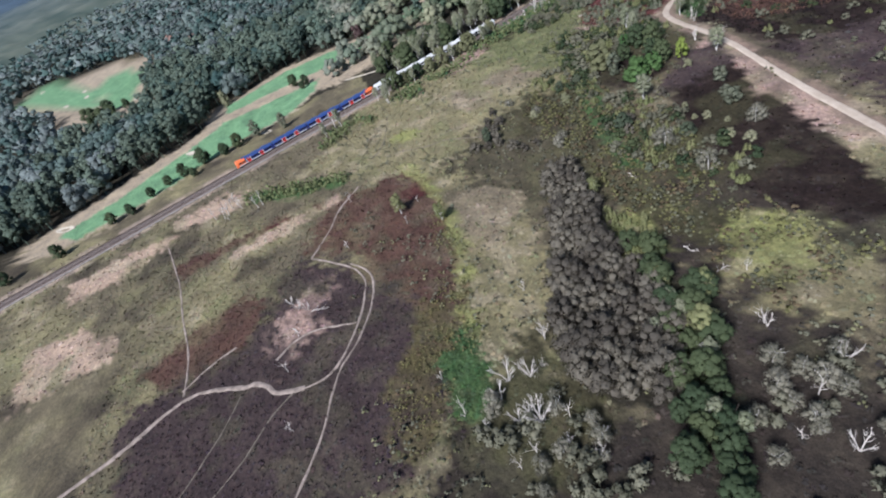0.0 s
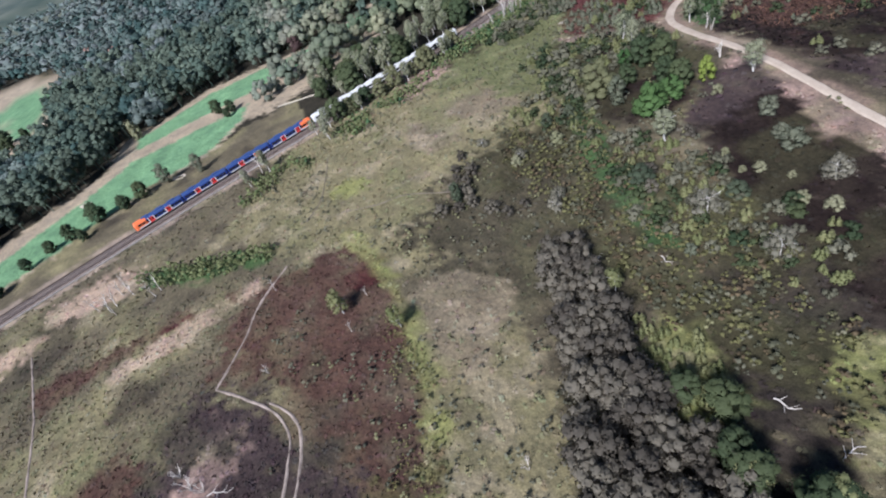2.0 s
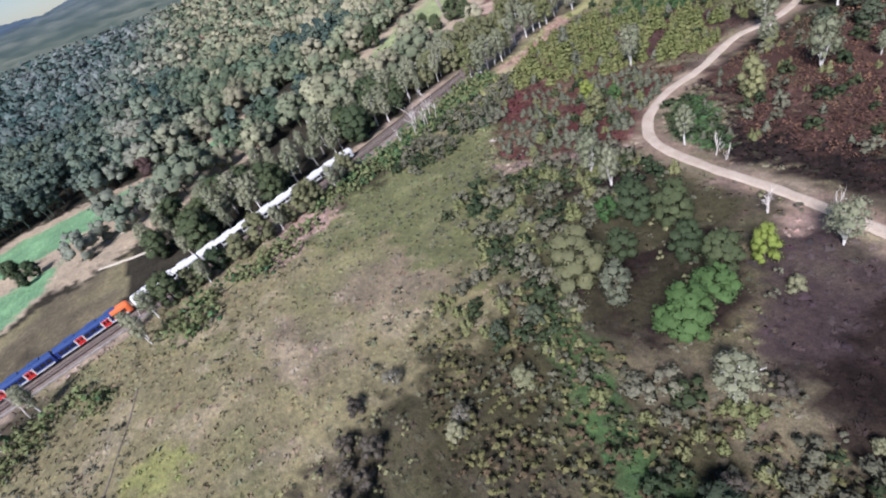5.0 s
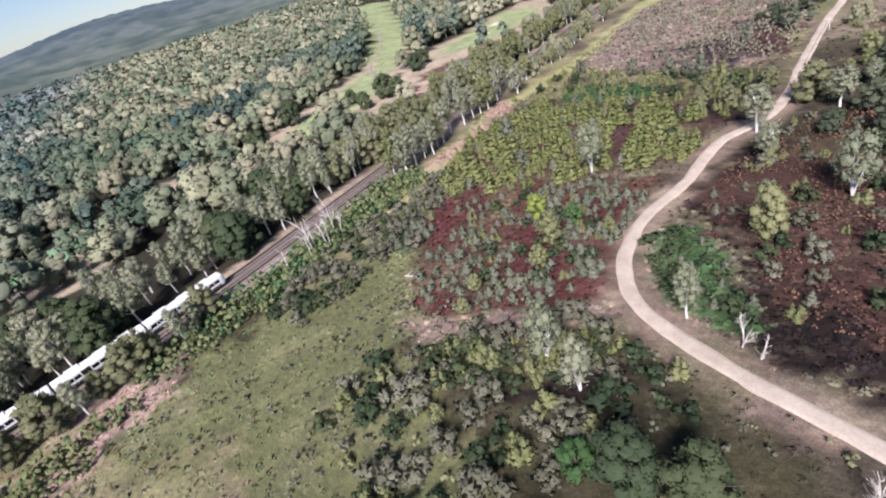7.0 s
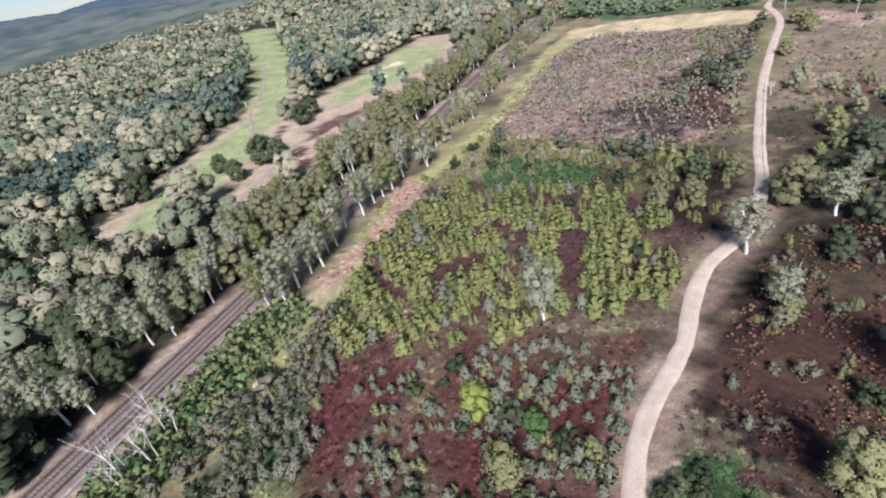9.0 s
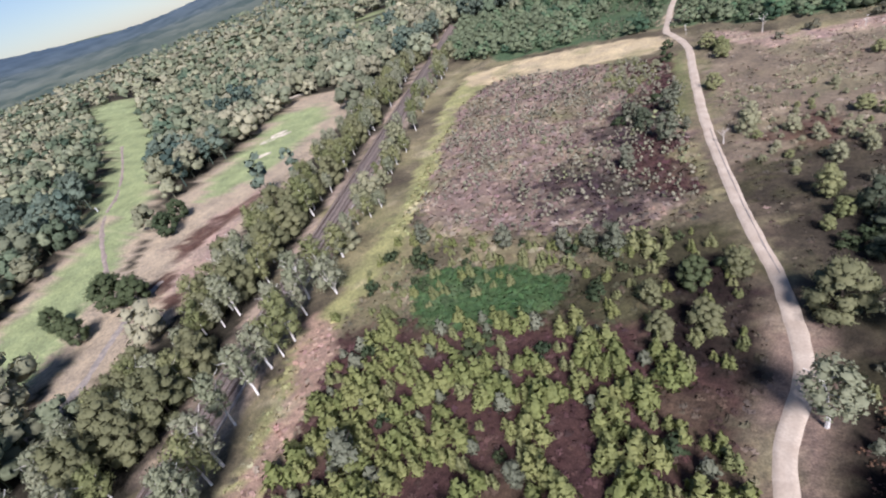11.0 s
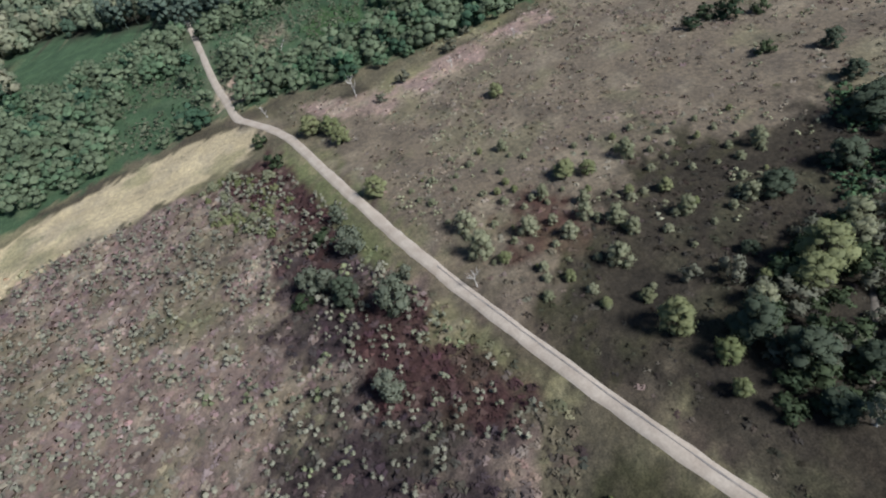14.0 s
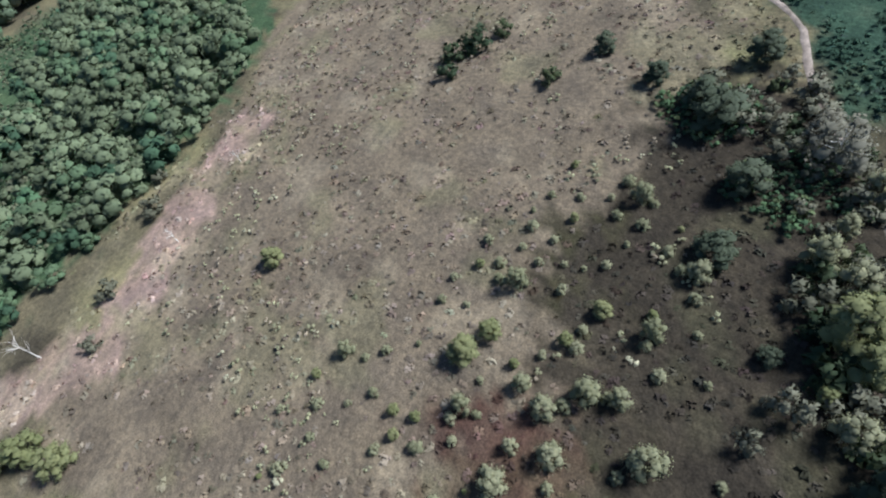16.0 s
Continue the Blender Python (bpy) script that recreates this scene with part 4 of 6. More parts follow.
SPEC = {  # height, crown from, radius, clumps, sprays, spray size, leaves, bark, limbs, core, shape
    "oak": (12, 0.12, 5.4, 40, 1700, 0.26, L_OAK, M_BARK, 4, 0.84, oak_shape),
    "bright": (9, 0.08, 3.8, 36, 1500, 0.2, L_BRIGHT, M_BARK, 3, 0.82, oak_shape),
    "olive_oak": (11, 0.06, 5.0, 40, 1800, 0.23, L_OLIVE, M_BARK, 3, 0.84, oak_shape),
    "lime_tree": (9, 0.08, 3.6, 30, 1400, 0.18, L_LIME, M_BARK, 3, 0.78, oak_shape),
    "yellow": (12, 0.10, 4.6, 36, 1900, 0.21, L_YELLOW, M_BARK, 3, 0.8, oak_shape),
    "birch": (14, 0.34, 3.7, 34, 1500, 0.22, L_BIRCH, M_BIRCH, 7, 0.62, birch_shape),
    "clump_birch": (10, 0.34, 4.6, 22, 1500, 0.21, L_BIRCH, M_BIRCH, 5, 0.5, birch_shape),
    "copper": (9, 0.06, 4.4, 18, 1300, 0.26, L_COPPER, M_BARK, 3, 0.84, oak_shape),
    "pale_birch": (11, 0.28, 3.4, 18, 1350, 0.22, L_YELLOW, M_BIRCH, 5, 0.6, birch_shape),
    "grey_tree": (9, 0.16, 4.0, 26, 1250, 0.19, L_ASH, M_BIRCH, 7, 0.5, oak_shape),
    "grey_scrub": (5.5, 0.05, 2.9, 12, 800, 0.2, L_SCRUB, M_BARK, 2, 0.78, full_shape),
    "willow": (5, 0.0, 2.5, 20, 900, 0.15, L_WILLOW, M_BARK, 2, 0.72, full_shape),
    "pine": (9, 0.08, 3.0, 17, 1050, 0.24, L_PINE, M_BARK, 3, 0.7, birch_shape),
    "dark_pine": (11, 0.08, 4.6, 34, 1500, 0.24, L_DARKPINE, M_BARK, 3, 0.82, oak_shape),
    "gorse": (3.6, -0.05, 1.45, 3, 330, 0.22, L_GORSE, None, 0, 0.72, plumes),
    "green_bush": (2.6, -0.05, 1.7, 6, 260, 0.24, L_OAK, None, 0, 0.72, full_shape),
    "lime_bush": (3.4, -0.04, 1.6, 3, 330, 0.23, L_YELLOW, None, 0, 0.72, plumes),
    "sapling": (2.2, 0.0, 0.75, 1, 170, 0.17, L_PINE, None, 0, 0.72, plumes),
    "grey_bush": (2.8, -0.05, 1.8, 6, 270, 0.23, L_GREY, None, 0, 0.66, full_shape),
}
PLANT_NAME = {"oak": "oak_tree", "bright": "green_tree", "yellow": "yellow_green_tree", "birch": "birch_tree", "pale_birch": "birch_tree", "grey_tree": "bare_birch_tree",
              "grey_scrub": "scrub_tree", "pine": "pine_tree", "dark_pine": "dark_pine_tree", "gorse": "gorse_bush", "green_bush": "green_bush", "lime_bush": "broom_bush", "sapling": "pine_sapling", "grey_bush": "grey_bush", "olive_oak": "oak_tree", "lime_tree": "lime_green_tree", "willow": "willow_bush", "clump_birch": "birch_tree", "copper": "copper_beech_tree"}
PLANT_CAT = {"willow": "bush", "gorse": "bush", "green_bush": "bush", "lime_bush": "bush", "grey_bush": "bush", "sapling": "sapling"}
PRNG = np.random.default_rng(77)


def build_plant(kind, seed):
    h, low, rad, n, leaves, size, lm, bark, limbs, core, shape = SPEC[kind]
    rng = np.random.default_rng(seed)
    cl = plumes(rng, n, h, rad) if shape is plumes else crown_clumps(rng, n, low * h, h, rad, shape)
    V, F, N = foliage(rng, cl, leaves, size, core)
    if bark is None:
        return new(PLANT_NAME[kind], mesh_of(PLANT_NAME[kind], V, F, lm, None, True, None, N))
    root = new(PLANT_NAME[kind])
    if kind == "clump_birch":
        part("trunk", stems_mesh("trunk", 0.8 * h, 0.02 * h, rng, limbs, 0.26, bark), bark, root, "several white stems from one foot")
    else:
        part("trunk", trunk_mesh("trunk", h, 0.022 * h, rng, limbs, 0.05, bark, 0.8, 0.75 * rad / h), bark, root, "")
    part("crown", mesh_of("crown", V, F, lm, None, True, None, N), lm, root, "")
    return root


def plant(kind, x, y, h, label="", group="", squat=1.0):
    """A plant of that kind and height, standing on the ground."""
    made = KINDS.setdefault(kind, [])
    limit = 3 if SPEC[kind][7] is not None else 4
    s = h / SPEC[kind][0]
    z = float(ground_z(x, y))
    m = pose(x, y, z - 0.05, 0, 0, PRNG.uniform(0, 360))
    wide = s * squat * PRNG.uniform(0.9, 1.12)
    if len(made) < limit:
        ob = build_plant(kind, 1000 + 17 * len(made) + len(kind) * 131 + ord(kind[0]))
        made.append(ob)
        ob.matrix_basis = m
        ob.scale = (wide, wide, s)
    else:
        proto = made[int(PRNG.integers(limit))]
        ob = copy_thing(proto, m)
        ob.scale = (wide, wide, s)
    return tagged(ob, label, PLANT_CAT.get(kind, "tree"), group)


def sized(kind, rows, label, group="", tall=1.0):
    """Plants of that kind from rows of x, y and the crown's width in metres."""
    for x, y, w in rows:
        natural = 2.55 * SPEC[kind][2] / SPEC[kind][0]
        plant(kind, x, y, w * tall, label, group, 1.0 / (natural * tall))


def dead_tree(x, y, h, label="bleached dead birch standing in the heath", group="", spread=0.32, lean=0.1, limbs=6, seed=0):
    rng = np.random.default_rng(500 + seed + int(abs(x) * 7 + abs(y)))
    ob = new("dead_tree", trunk_mesh("dead_tree", h, 0.016 * h + 0.05, rng, limbs, lean, M_DEADWOOD, 0.85, spread, True))
    ob.matrix_basis = pose(x, y, float(ground_z(x, y)) - 0.1, 0, 0, PRNG.uniform(0, 360))
    return tagged(ob, label, "dead tree", group)


def dead_clump(x, y, h, stems=4, spread=0.42, label="bleached dead birch with forked stems in the heath", group=""):
    rng = np.random.default_rng(int(abs(x) * 11 + abs(y) * 3))
    ob = new("dead_tree", stems_mesh("dead_tree", h, 0.014 * h + 0.05, rng, stems, spread, M_DEADWOOD, 5, 3))
    ob.matrix_basis = pose(x, y, float(ground_z(x, y)) - 0.1, 0, 0, PRNG.uniform(0, 360))
    return tagged(ob, label, "dead tree", group)


def fallen(x, y, length, turn, label="fallen bleached trunk lying in the heath"):
    rng = np.random.default_rng(int(abs(x * 13 + y * 7)))
    pts = [(length * t, rng.normal() * 0.25, 0.25 + 0.1 * rng.random()) for t in np.linspace(-0.5, 0.5, 6)]
    pieces = [tube(pts, np.linspace(0.14, 0.05, 6), 6)]
    for k in range(3):
        p0 = np.array(pts[1 + k])
        d = np.array([rng.uniform(0.5, 1.4), (-1) ** k * rng.uniform(0.8, 1.8), rng.uniform(0.2, 0.7)])
        pieces.append(tube([p0, p0 + d * 0.5, p0 + d], [0.06, 0.04, 0.02], 4))
    V, F = joined(pieces)
    ob = new("fallen_trunk", mesh_of("fallen_trunk", V, F, M_DEADWOOD))
    ob.matrix_basis = pose(x, y, float(ground_z(x, y)) - 0.05, 0, 0, turn)
    return tagged(ob, label, "fallen trunk")


def scatter(poly, count, seed, gap=0.0):
    """Seeded places within a polygon, at least gap metres apart."""
    rng = np.random.default_rng(seed)
    p = np.asarray(poly, float)
    lo, hi = p.min(0), p.max(0)
    out = []
    for _ in range(count * 40):
        q = lo + rng.random(2) * (hi - lo)
        if not inside(poly, q[:1], q[1:2])[0]:
            continue
        if gap and any((q[0] - a) ** 2 + (q[1] - b) ** 2 < gap * gap for a, b in out):
            continue
        out.append((float(q[0]), float(q[1])))
        if len(out) >= count:
            break
    return out


def off_path(x, y, r=3.0):
    return np.hypot(PATH_LINE[:, 0] - x, PATH_LINE[:, 1] - y).min() > r


# single trees, from the open heath to the north wood
for x, y, h in ((85, -110, 8.5), (97, -97, 7.5), (113, -49, 7)):
    plant("pale_birch", x, y, h, "small birch with thin yellowing leaves on reddish heath")
for x, y, h in ((28, 32, 10), (8, 84, 10)):
    plant("birch", x, y, h, "slender birch with pale trunk and grey-green leaves")
for x, y, h in ((124, -18, 7), (83, -48, 5), (114, 4, 6)):
    plant("grey_tree", x, y, h, "grey leafless-looking birch on the open heath")
plant("clump_birch", -22, 62, 13, "tall pale birch rising out of dense gorse", squat=0.75)
plant("clump_birch", 27, 79, 13, "tall birch with white trunk in rusty bracken", squat=0.85)
plant("clump_birch", 19, 12, 11, "pale birch with several stems in olive heath", squat=0.7)
plant("clump_birch", 27, 11, 10, "pale birch with several stems in olive heath", squat=0.7)
sized("pale_birch", ((-6, 34.5, 8.5),), "birch with pale yellow leaves in reddish heather", tall=0.85)
sized("yellow", ((24, 58, 9.5),), "tall dense yellow-green tree in brown heather", tall=1.15)
sized("bright", ((-8, 43, 5.4),), "bright green young tree among pine saplings", tall=0.9)
sized("lime_tree", ((-18, 40.5, 6.6),), "bright yellow-green young tree at the edge of the gorse", tall=0.85)
sized("yellow", ((-2, 28, 4.8), (-6, 15, 3.8), (0, 45, 3.7), (-2, 9.5, 3.4), (5, 90, 4.9), (9, 83, 4.2)), "small yellow-green tree in reddish heather", "young trees in heather", 1.0)
sized("lime_tree", ((65, 10, 6.6),), "bright yellow-green tree beside dark oaks", tall=1.1)
sized("olive_oak", ((45, -13, 13.5),), "olive rounded tree at the edge of the oaks", tall=0.85)
sized("pine", ((55, -12, 7.5),), "grey-green pine between two oaks", tall=1.2)
sized("oak", ((41, 5, 10.5), (48, 8, 11.5), (62, 4, 9.5), (47, -4, 7.5), (56, 3, 9)), "dark green oak in a dense clump by the path", "oaks by the path", 0.9)
sized("bright", ((67, -9, 11.5), (66, -2, 9), (36, 2, 6.5)), "green oak in a dense clump by the path", "oaks by the path", 0.85)
sized("birch", ((79, -13, 8.5),), "birch with pale stems and thin grey-green leaves", tall=1.1)
sized("grey_tree", ((106, -21, 9),), "grey-olive rounded tree in rough heath", tall=0.75)
sized("pine", ((101, 5, 7.5), (88, 10, 6.5), (97, 6, 5), (107, -51, 5.5), (114, -31, 4)), "grey-green bushy pine on dark heath", "pines on dark heath", 0.8)
sized("dark_pine", ((88, -26, 7.5), (106, -13, 6), (48, -25, 5.5), (46, -32, 5.5)), "dark blue-green bushy pine in rough heath", "pines in rough heath", 0.75)
sized("willow", ((102, -4, 3.2), (108, -1, 2.4), (58, -48, 5), (100, -7, 2.4), (93, -6, 3), (115, -5, 4), (120, -2, 4), (72, 8, 4), (57, -34, 5.5)), "pale grey-green bush on open heath", "pale bushes on the heath", 0.7)
plant("clump_birch", 71, 20, 9, "grey-leaved birch with white stems beside the path", squat=0.95)
plant("dark_pine", 62, -69, 7, "dark bushy tree alone on olive grass", squat=0.7)
plant("dark_pine", 1, 150, 8, "dark pine near the straight path")
sized("olive_oak", ((-3, 121, 12),), "broad olive tree overhanging the sandy path", tall=0.85)
sized("birch", ((5, 118, 9), (-3, 98, 11)), "grey-green birch standing beside the sandy path", tall=1.1)
for x, y, h in ((-62, 66, 8.5), (-41, 55, 6), (-36, 74, 5)):
    plant("pine", x, y, h, "blue-grey pine among yellow-green gorse")
for x, y, h in ((-41, 129, 8), (-52, 128, 6.5), (-47, 130, 5.5), (-66, 126, 6.5), (-90, 124, 6), (-50, 166, 7), (-56, 195, 6)):
    plant("pine", x, y, h, "pale grey-green pine at the edge of heather")
plant("lime_bush", -36, 131, 6.5, "yellow-green broom beside pale pines")
sized("pine", ((-49, 203, 8.5), (-44.5, 183, 9.5), (-59, 197, 7)), "broad grey-green pine near the straight path", "pines near the straight path", 0.85)
sized("green_bush", ((-55, 210, 6.5), (-62, 194, 5.5), (-66, 265, 7), (-63, 251, 7.5)), "dark green bush in heather near the straight path", "bushes near the straight path", 0.5)
for x, y in scatter([(-86, 250), (-74, 256), (-64, 246), (-60, 232), (-66, 216), (-76, 226), (-84, 238)], 34, 81, 2.6):
    plant("lime_bush" if PRNG.random() < 0.6 else "willow", x, y, 1.3 + 1.3 * PRNG.random(), "yellow-green low bush in dark heather", "low bushes in the heather field", 1.6)
for x, y, h in ((-50, 214, 5), (-53, 190, 7), (-41, 189, 4)):
    plant("pine" if h != 7 else "dark_pine", x, y, h, "grey-green pine near the straight path")
sized("grey_tree", ((175, -102, 5), (197, -40, 5.5), (190, -47, 4), (202, -49, 4.5), (189, -91, 5.5), (190, -96, 5), (193, -50, 3)), "pale grey leafless bush in brown grass", "pale grey bushes", 0.65)
sized("willow", ((28, 160, 6.4), (25, 156, 6.2), (34, 158, 4.2), (6, 154, 5.4), (41, 155, 6.5)), "pale olive round-crowned tree in front of dark trees", "light trees by the woodland track", 0.85)
sized("grey_tree", ((46, 161, 11), (51, 163, 7)), "grey-brown tree with thin crown over green undergrowth", "light trees by the woodland track", 0.75)
sized("grey_bush", ((6, 160, 6.2), (1, 163, 4.1)), "purple-grey twiggy bush beside pale trees", "light trees by the woodland track", 0.8)
sized("olive_oak", ((-7, 163, 3.6),), "olive tree by the woodland track", "light trees by the woodland track", 0.6)
sized("yellow", ((-7, 156, 7.8), (-4, 149, 4.6), (-6, 144, 3.8), (18, 156, 10), (14, 153.5, 7.2), (9, 157, 3.2)), "light green round-crowned tree beside dark trees", "light trees by the woodland track", 0.9)
sized("dark_pine", ((25, 172, 7), (51, 178, 10.5), (55, 181, 8), (38, 171, 8), (67, 202, 6.5), (69, 174, 8.5), (4, 144, 10), (12, 163, 3.5), (0, 152, 4.5), (60, 190, 6), (10, 140, 7), (33, 147, 8), (26, 142, 8), (2, 137, 6), (40, 148, 7)),
      "dark green bushy tree near the woodland track", "trees by the woodland track", 0.65)
sized("green_bush", ((64, 230, 9), (60, 234, 7), (54, 232, 6), (56, 209, 6), (70, 226, 6)), "dark scrub in a loose clump on dry grass", "scrub on the field", 0.5)
sized("grey_bush", ((-6, 289, 8), (0, 277, 7), (-18, 269, 6.5), (-28, 262, 5), (8, 283, 5)), "grey leafless scrub at the edge of the field", "scrub on the field", 0.5)
sized("willow", ((21, 173, 4.2), (-6, 172, 5.4), (0, 177, 3.9), (-16, 187, 5.2), (-26, 187, 7.4), (10, 176, 4.6), (-5, 185, 4.1), (-1, 181, 4.8), (-26, 195, 6), (32, 184, 4.6), (11, 196, 5), (-3, 189, 3.4), (-11, 187, 2.8), (-10, 182, 3.9), (-9, 215, 3.6), (-18, 177, 2.8), (-9, 195, 4)),
      "pale grey-green willow scrub on the brown field", "willow scrub on the field", 0.85)
sized("yellow", ((-2, 198, 6), (2, 196, 5), (5, 186, 3.2), (11, 183, 4), (-40, 219, 8), (-50, 259, 9), (-45, 255, 8), (-43, 248, 7.5), (-23, 183, 3.4), (0, 239, 5.5), (-15, 173, 2.8), (-13, 165, 2.6)),
      "yellow-green young tree on the brown field", "yellow-green trees on the field", 0.65)

# dead trees and snags
for i, (x, y, h) in enumerate(((160, -84, 5), (178, -41, 5), (106, -49, 5), (66, 25, 5), (58, 20, 5), 
                               (-53, -5, 12), (-54, -1, 9), (-58, 3, 10), (-34, 271, 6), (-4, 264, 4), (18, 266, 4), (-63, 282, 4), (-30, 180, 5), (160, -150, 4), (140, -152, 4), (83, -109, 5), (65, -128, 4), (92, -109, 3.5), (82, -103, 3), (97, -97, 4))):
    dead_tree(x, y, h, seed=i, spread=0.2, limbs=5)
for x, y, h, n in ((168, -96, 7, 4), (169, -91, 6.5, 5), (181, -93, 8, 6), (179, -97, 5, 4), (159, -84, 4, 2), (192, -35, 5, 4), (207, -46, 5, 4)):
    dead_clump(x, y, h, n, 0.5)
for x, y, h in ((172, -99, 7), (179, -41, 4), (161, -111, 3.5), (173, -108, 3), (141, -83, 4), (94, -131, 3.5), (82, -111, 4), (58, 20, 5), (37, 31.5, 6), (40, 31, 4)):
    dead_clump(x, y, h, 2, 0.3, "small bleached dead birch with two stems", "small dead birches")
for x, y, h in ((116, -149, 4), (112, -152, 3), (118, -146, 3)):
    dead_clump(x, y, h, 5, 0.6, "bleached fallen branches in a heap on bare heath", "heaps of dead branches")
for x, y, h in ((-11, -131, 8), (-17, -102, 8), (-8, -136, 6)):
    dead_tree(x, y, h, "slender bleached trunk leaning beside the railway", "leaning trunks by the railway", 0.08, 0.14, 3)
for x, y in scatter([(28, -176), (36, -164), (44, -172), (40, -190), (30, -192)], 9, 5, 2.5):
    dead_tree(x, y, 7.5, "bleached dead birch in a leaning row", "row of dead birches", 0.14, 0.16, 4)
for x, y, n, a in ((150, -40, 4, 30), (160, -38, 4, 100), (112, -36, 4, 10), (-40, 300, 12, 60), (-25, 330, 10, 120), (-52, 340, 12, 75), (-22, 8, 3, 40), (120, -142, 6, 70), (126, -150, 5, 20)):
    fallen(x, y, n, a)

# groups of plants
for i, (x, y) in enumerate(scatter([(93, -57), (97, -50), (116, -51), (131, -57), (149, -55), (163, -56), (176, -60), (186, -66), (178, -80), (163, -81), (149, -76), (132, -68), (116, -65)], 105, 8, 3.4)):
    plant("grey_scrub", x, y, 5.0 + 3.6 * PRNG.random(), "grey-brown leafless scrub tree in a dense thicket", "thicket of grey scrub")
for x, y in scatter([(138, -53), (150, -46), (165, -46), (190, -56), (204, -66), (196, -74), (176, -60), (160, -54)], 16, 9, 3.6):
    plant("oak", x, y, 5.5 + 3.5 * PRNG.random(), "dark green young oak at the thicket's edge", "oaks at the thicket")
for x, y in ((166, -55), (170, -55), (175, -53), (157, -53), (182, -56), (172, -62), (194, -63), (198, -60), (165, -46)):
    plant("yellow" if x % 2 else "birch", x, y, 7.0 + 2 * PRNG.random(), "yellow-green young tree at the thicket's edge", "oaks at the thicket")
for x, y in ((200, -64), (204, -66), (208, -68), (196, -62), (190, -64), (184, -64), (199, -71), (212, -72)):
    plant("oak", x, y, 6 + 2 * PRNG.random(), "dark green young oak at the thicket's edge", "oaks at the thicket")
for x, y, h in ((168, -87, 3.5), (171, -108, 3), (188, -89, 4), (187, -96, 4.5), (189, -100, 3.5), (183, -87, 4), (171, -101, 3), (192, -84, 4), (178, -104, 3), (196, -44, 4), (202, -52, 3.5), (163, -34, 4)):
    dead_tree(x, y, h, "small bleached dead birch among grey bushes", "small dead birches", 0.3, 0.12, 5)
for x, y in scatter([(178, -106), (174, -88), (190, -80), (204, -92), (200, -108)], 16, 61, 3.0):
    plant("grey_tree" if PRNG.random() < 0.5 else "grey_bush", x, y, 2.5 + 1.5 * PRNG.random(), "pale grey leafless bush among dead birches", "pale grey bushes", 1.2)
for x, y in scatter([(120, -49), (133, -42), (148, -46), (148, -54), (132, -56)], 34, 10, 1.9):
    plant("lime_bush", x, y, 2.0 + 1.2 * PRNG.random(), "yellow-green broom bush beside grey scrub", "broom bushes")
for x, y in scatter([(-84, 84), (-73, 100), (-26, 108), (-14, 96), (-7, 75), (-21, 66), (-26, 54), (-34, 46), (-50, 34), (-61, 41), (-72, 58), (-78, 70)], 290, 11, 2.95):
    k = PRNG.random()
    if off_path(x, y, 3.5) and float(value_noise(x, y, 6, 44)) > (0.26 if x < -36 else 0.42):
        if 0.52 < k < 0.6:
            plant("green_bush", x, y, 1.6 + 1.6 * PRNG.random(), "dark green bush among gorse", "gorse bushes", 1.1)
        elif k < 0.68:
            plant("gorse", x, y, 2.8 + 3.2 * PRNG.random() ** 1.5, "dense yellow-green gorse bush in dark heather", "gorse bushes", 1.45)
        elif k < 0.86:
            plant("lime_bush", x, y, 1.6 + 2.0 * PRNG.random(), "pale yellow broom bush among gorse", "gorse bushes")
        else:
            plant("sapling", x, y, 2.0 + 2.0 * PRNG.random(), "blue-grey pine sapling among gorse", "pine saplings", 1.3)
for x, y in scatter([(-40, 22), (-36, 44), (-18, 58), (-4, 62), (6, 38), (12, 29), (7, 18), (-4, 8), (-12, 4)], 220, 12, 1.7):
    if off_path(x, y, 3.0) and float(value_noise(x, y, 8, 45)) > 0.36:
        plant("sapling", x, y, 1.3 + 1.7 * PRNG.random(), "small blue-grey pine sapling in reddish heather", "pine saplings", 1.6)
for x, y in scatter([(-36, 30), (-30, 44), (-14, 56), (-2, 52), (4, 40), (6, 28), (-4, 16)], 46, 71, 2.6):
    if off_path(x, y, 3.0):
        plant("lime_bush" if PRNG.random() < 0.5 else "green_bush", x, y, 1.3 + 1.6 * PRNG.random(), "yellow-green broom bush in reddish heather", "broom in heather", 1.1)
for x, y in scatter([(8, 60), (2, 84), (0, 112), (10, 134), (40, 130), (70, 90), (64, 45), (40, 40), (24, 50)], 110, 13, 2.6):
    if off_path(x, y, 3.5):
        plant("sapling" if PRNG.random() < 0.25 else "green_bush" if PRNG.random() < 0.4 else "lime_bush" if PRNG.random() < 0.4 else "grey_bush", x, y, 1.4 + 2.0 * PRNG.random(), "low grey-green bush in dark heather", "bushes in heather", 1.1)
for x, y in scatter([(30, -40), (60, -28), (100, -34), (140, -20), (132, -4), (92, -10), (60, -20), (20, -12)], 130, 17, 2.6):
    plant("lime_bush" if PRNG.random() < 0.4 else "grey_bush" if PRNG.random() < 0.5 else "green_bush", x, y, 1.5 + 1.8 * PRNG.random(), "rounded bush in rough yellow-green heath", "heath bushes", 1.2)
for x, y in scatter([(20, -24), (44, -18), (40, 22), (14, 22), (-4, -4), (0, -22)], 85, 18, 2.5):
    if off_path(x, y, 3.5):
        plant("grey_bush" if PRNG.random() < 0.4 else "lime_bush" if PRNG.random() < 0.4 else "green_bush", x, y, 1.8 + 2.6 * PRNG.random(), "grey-green bush on olive heath", "heath bushes", 1.2)
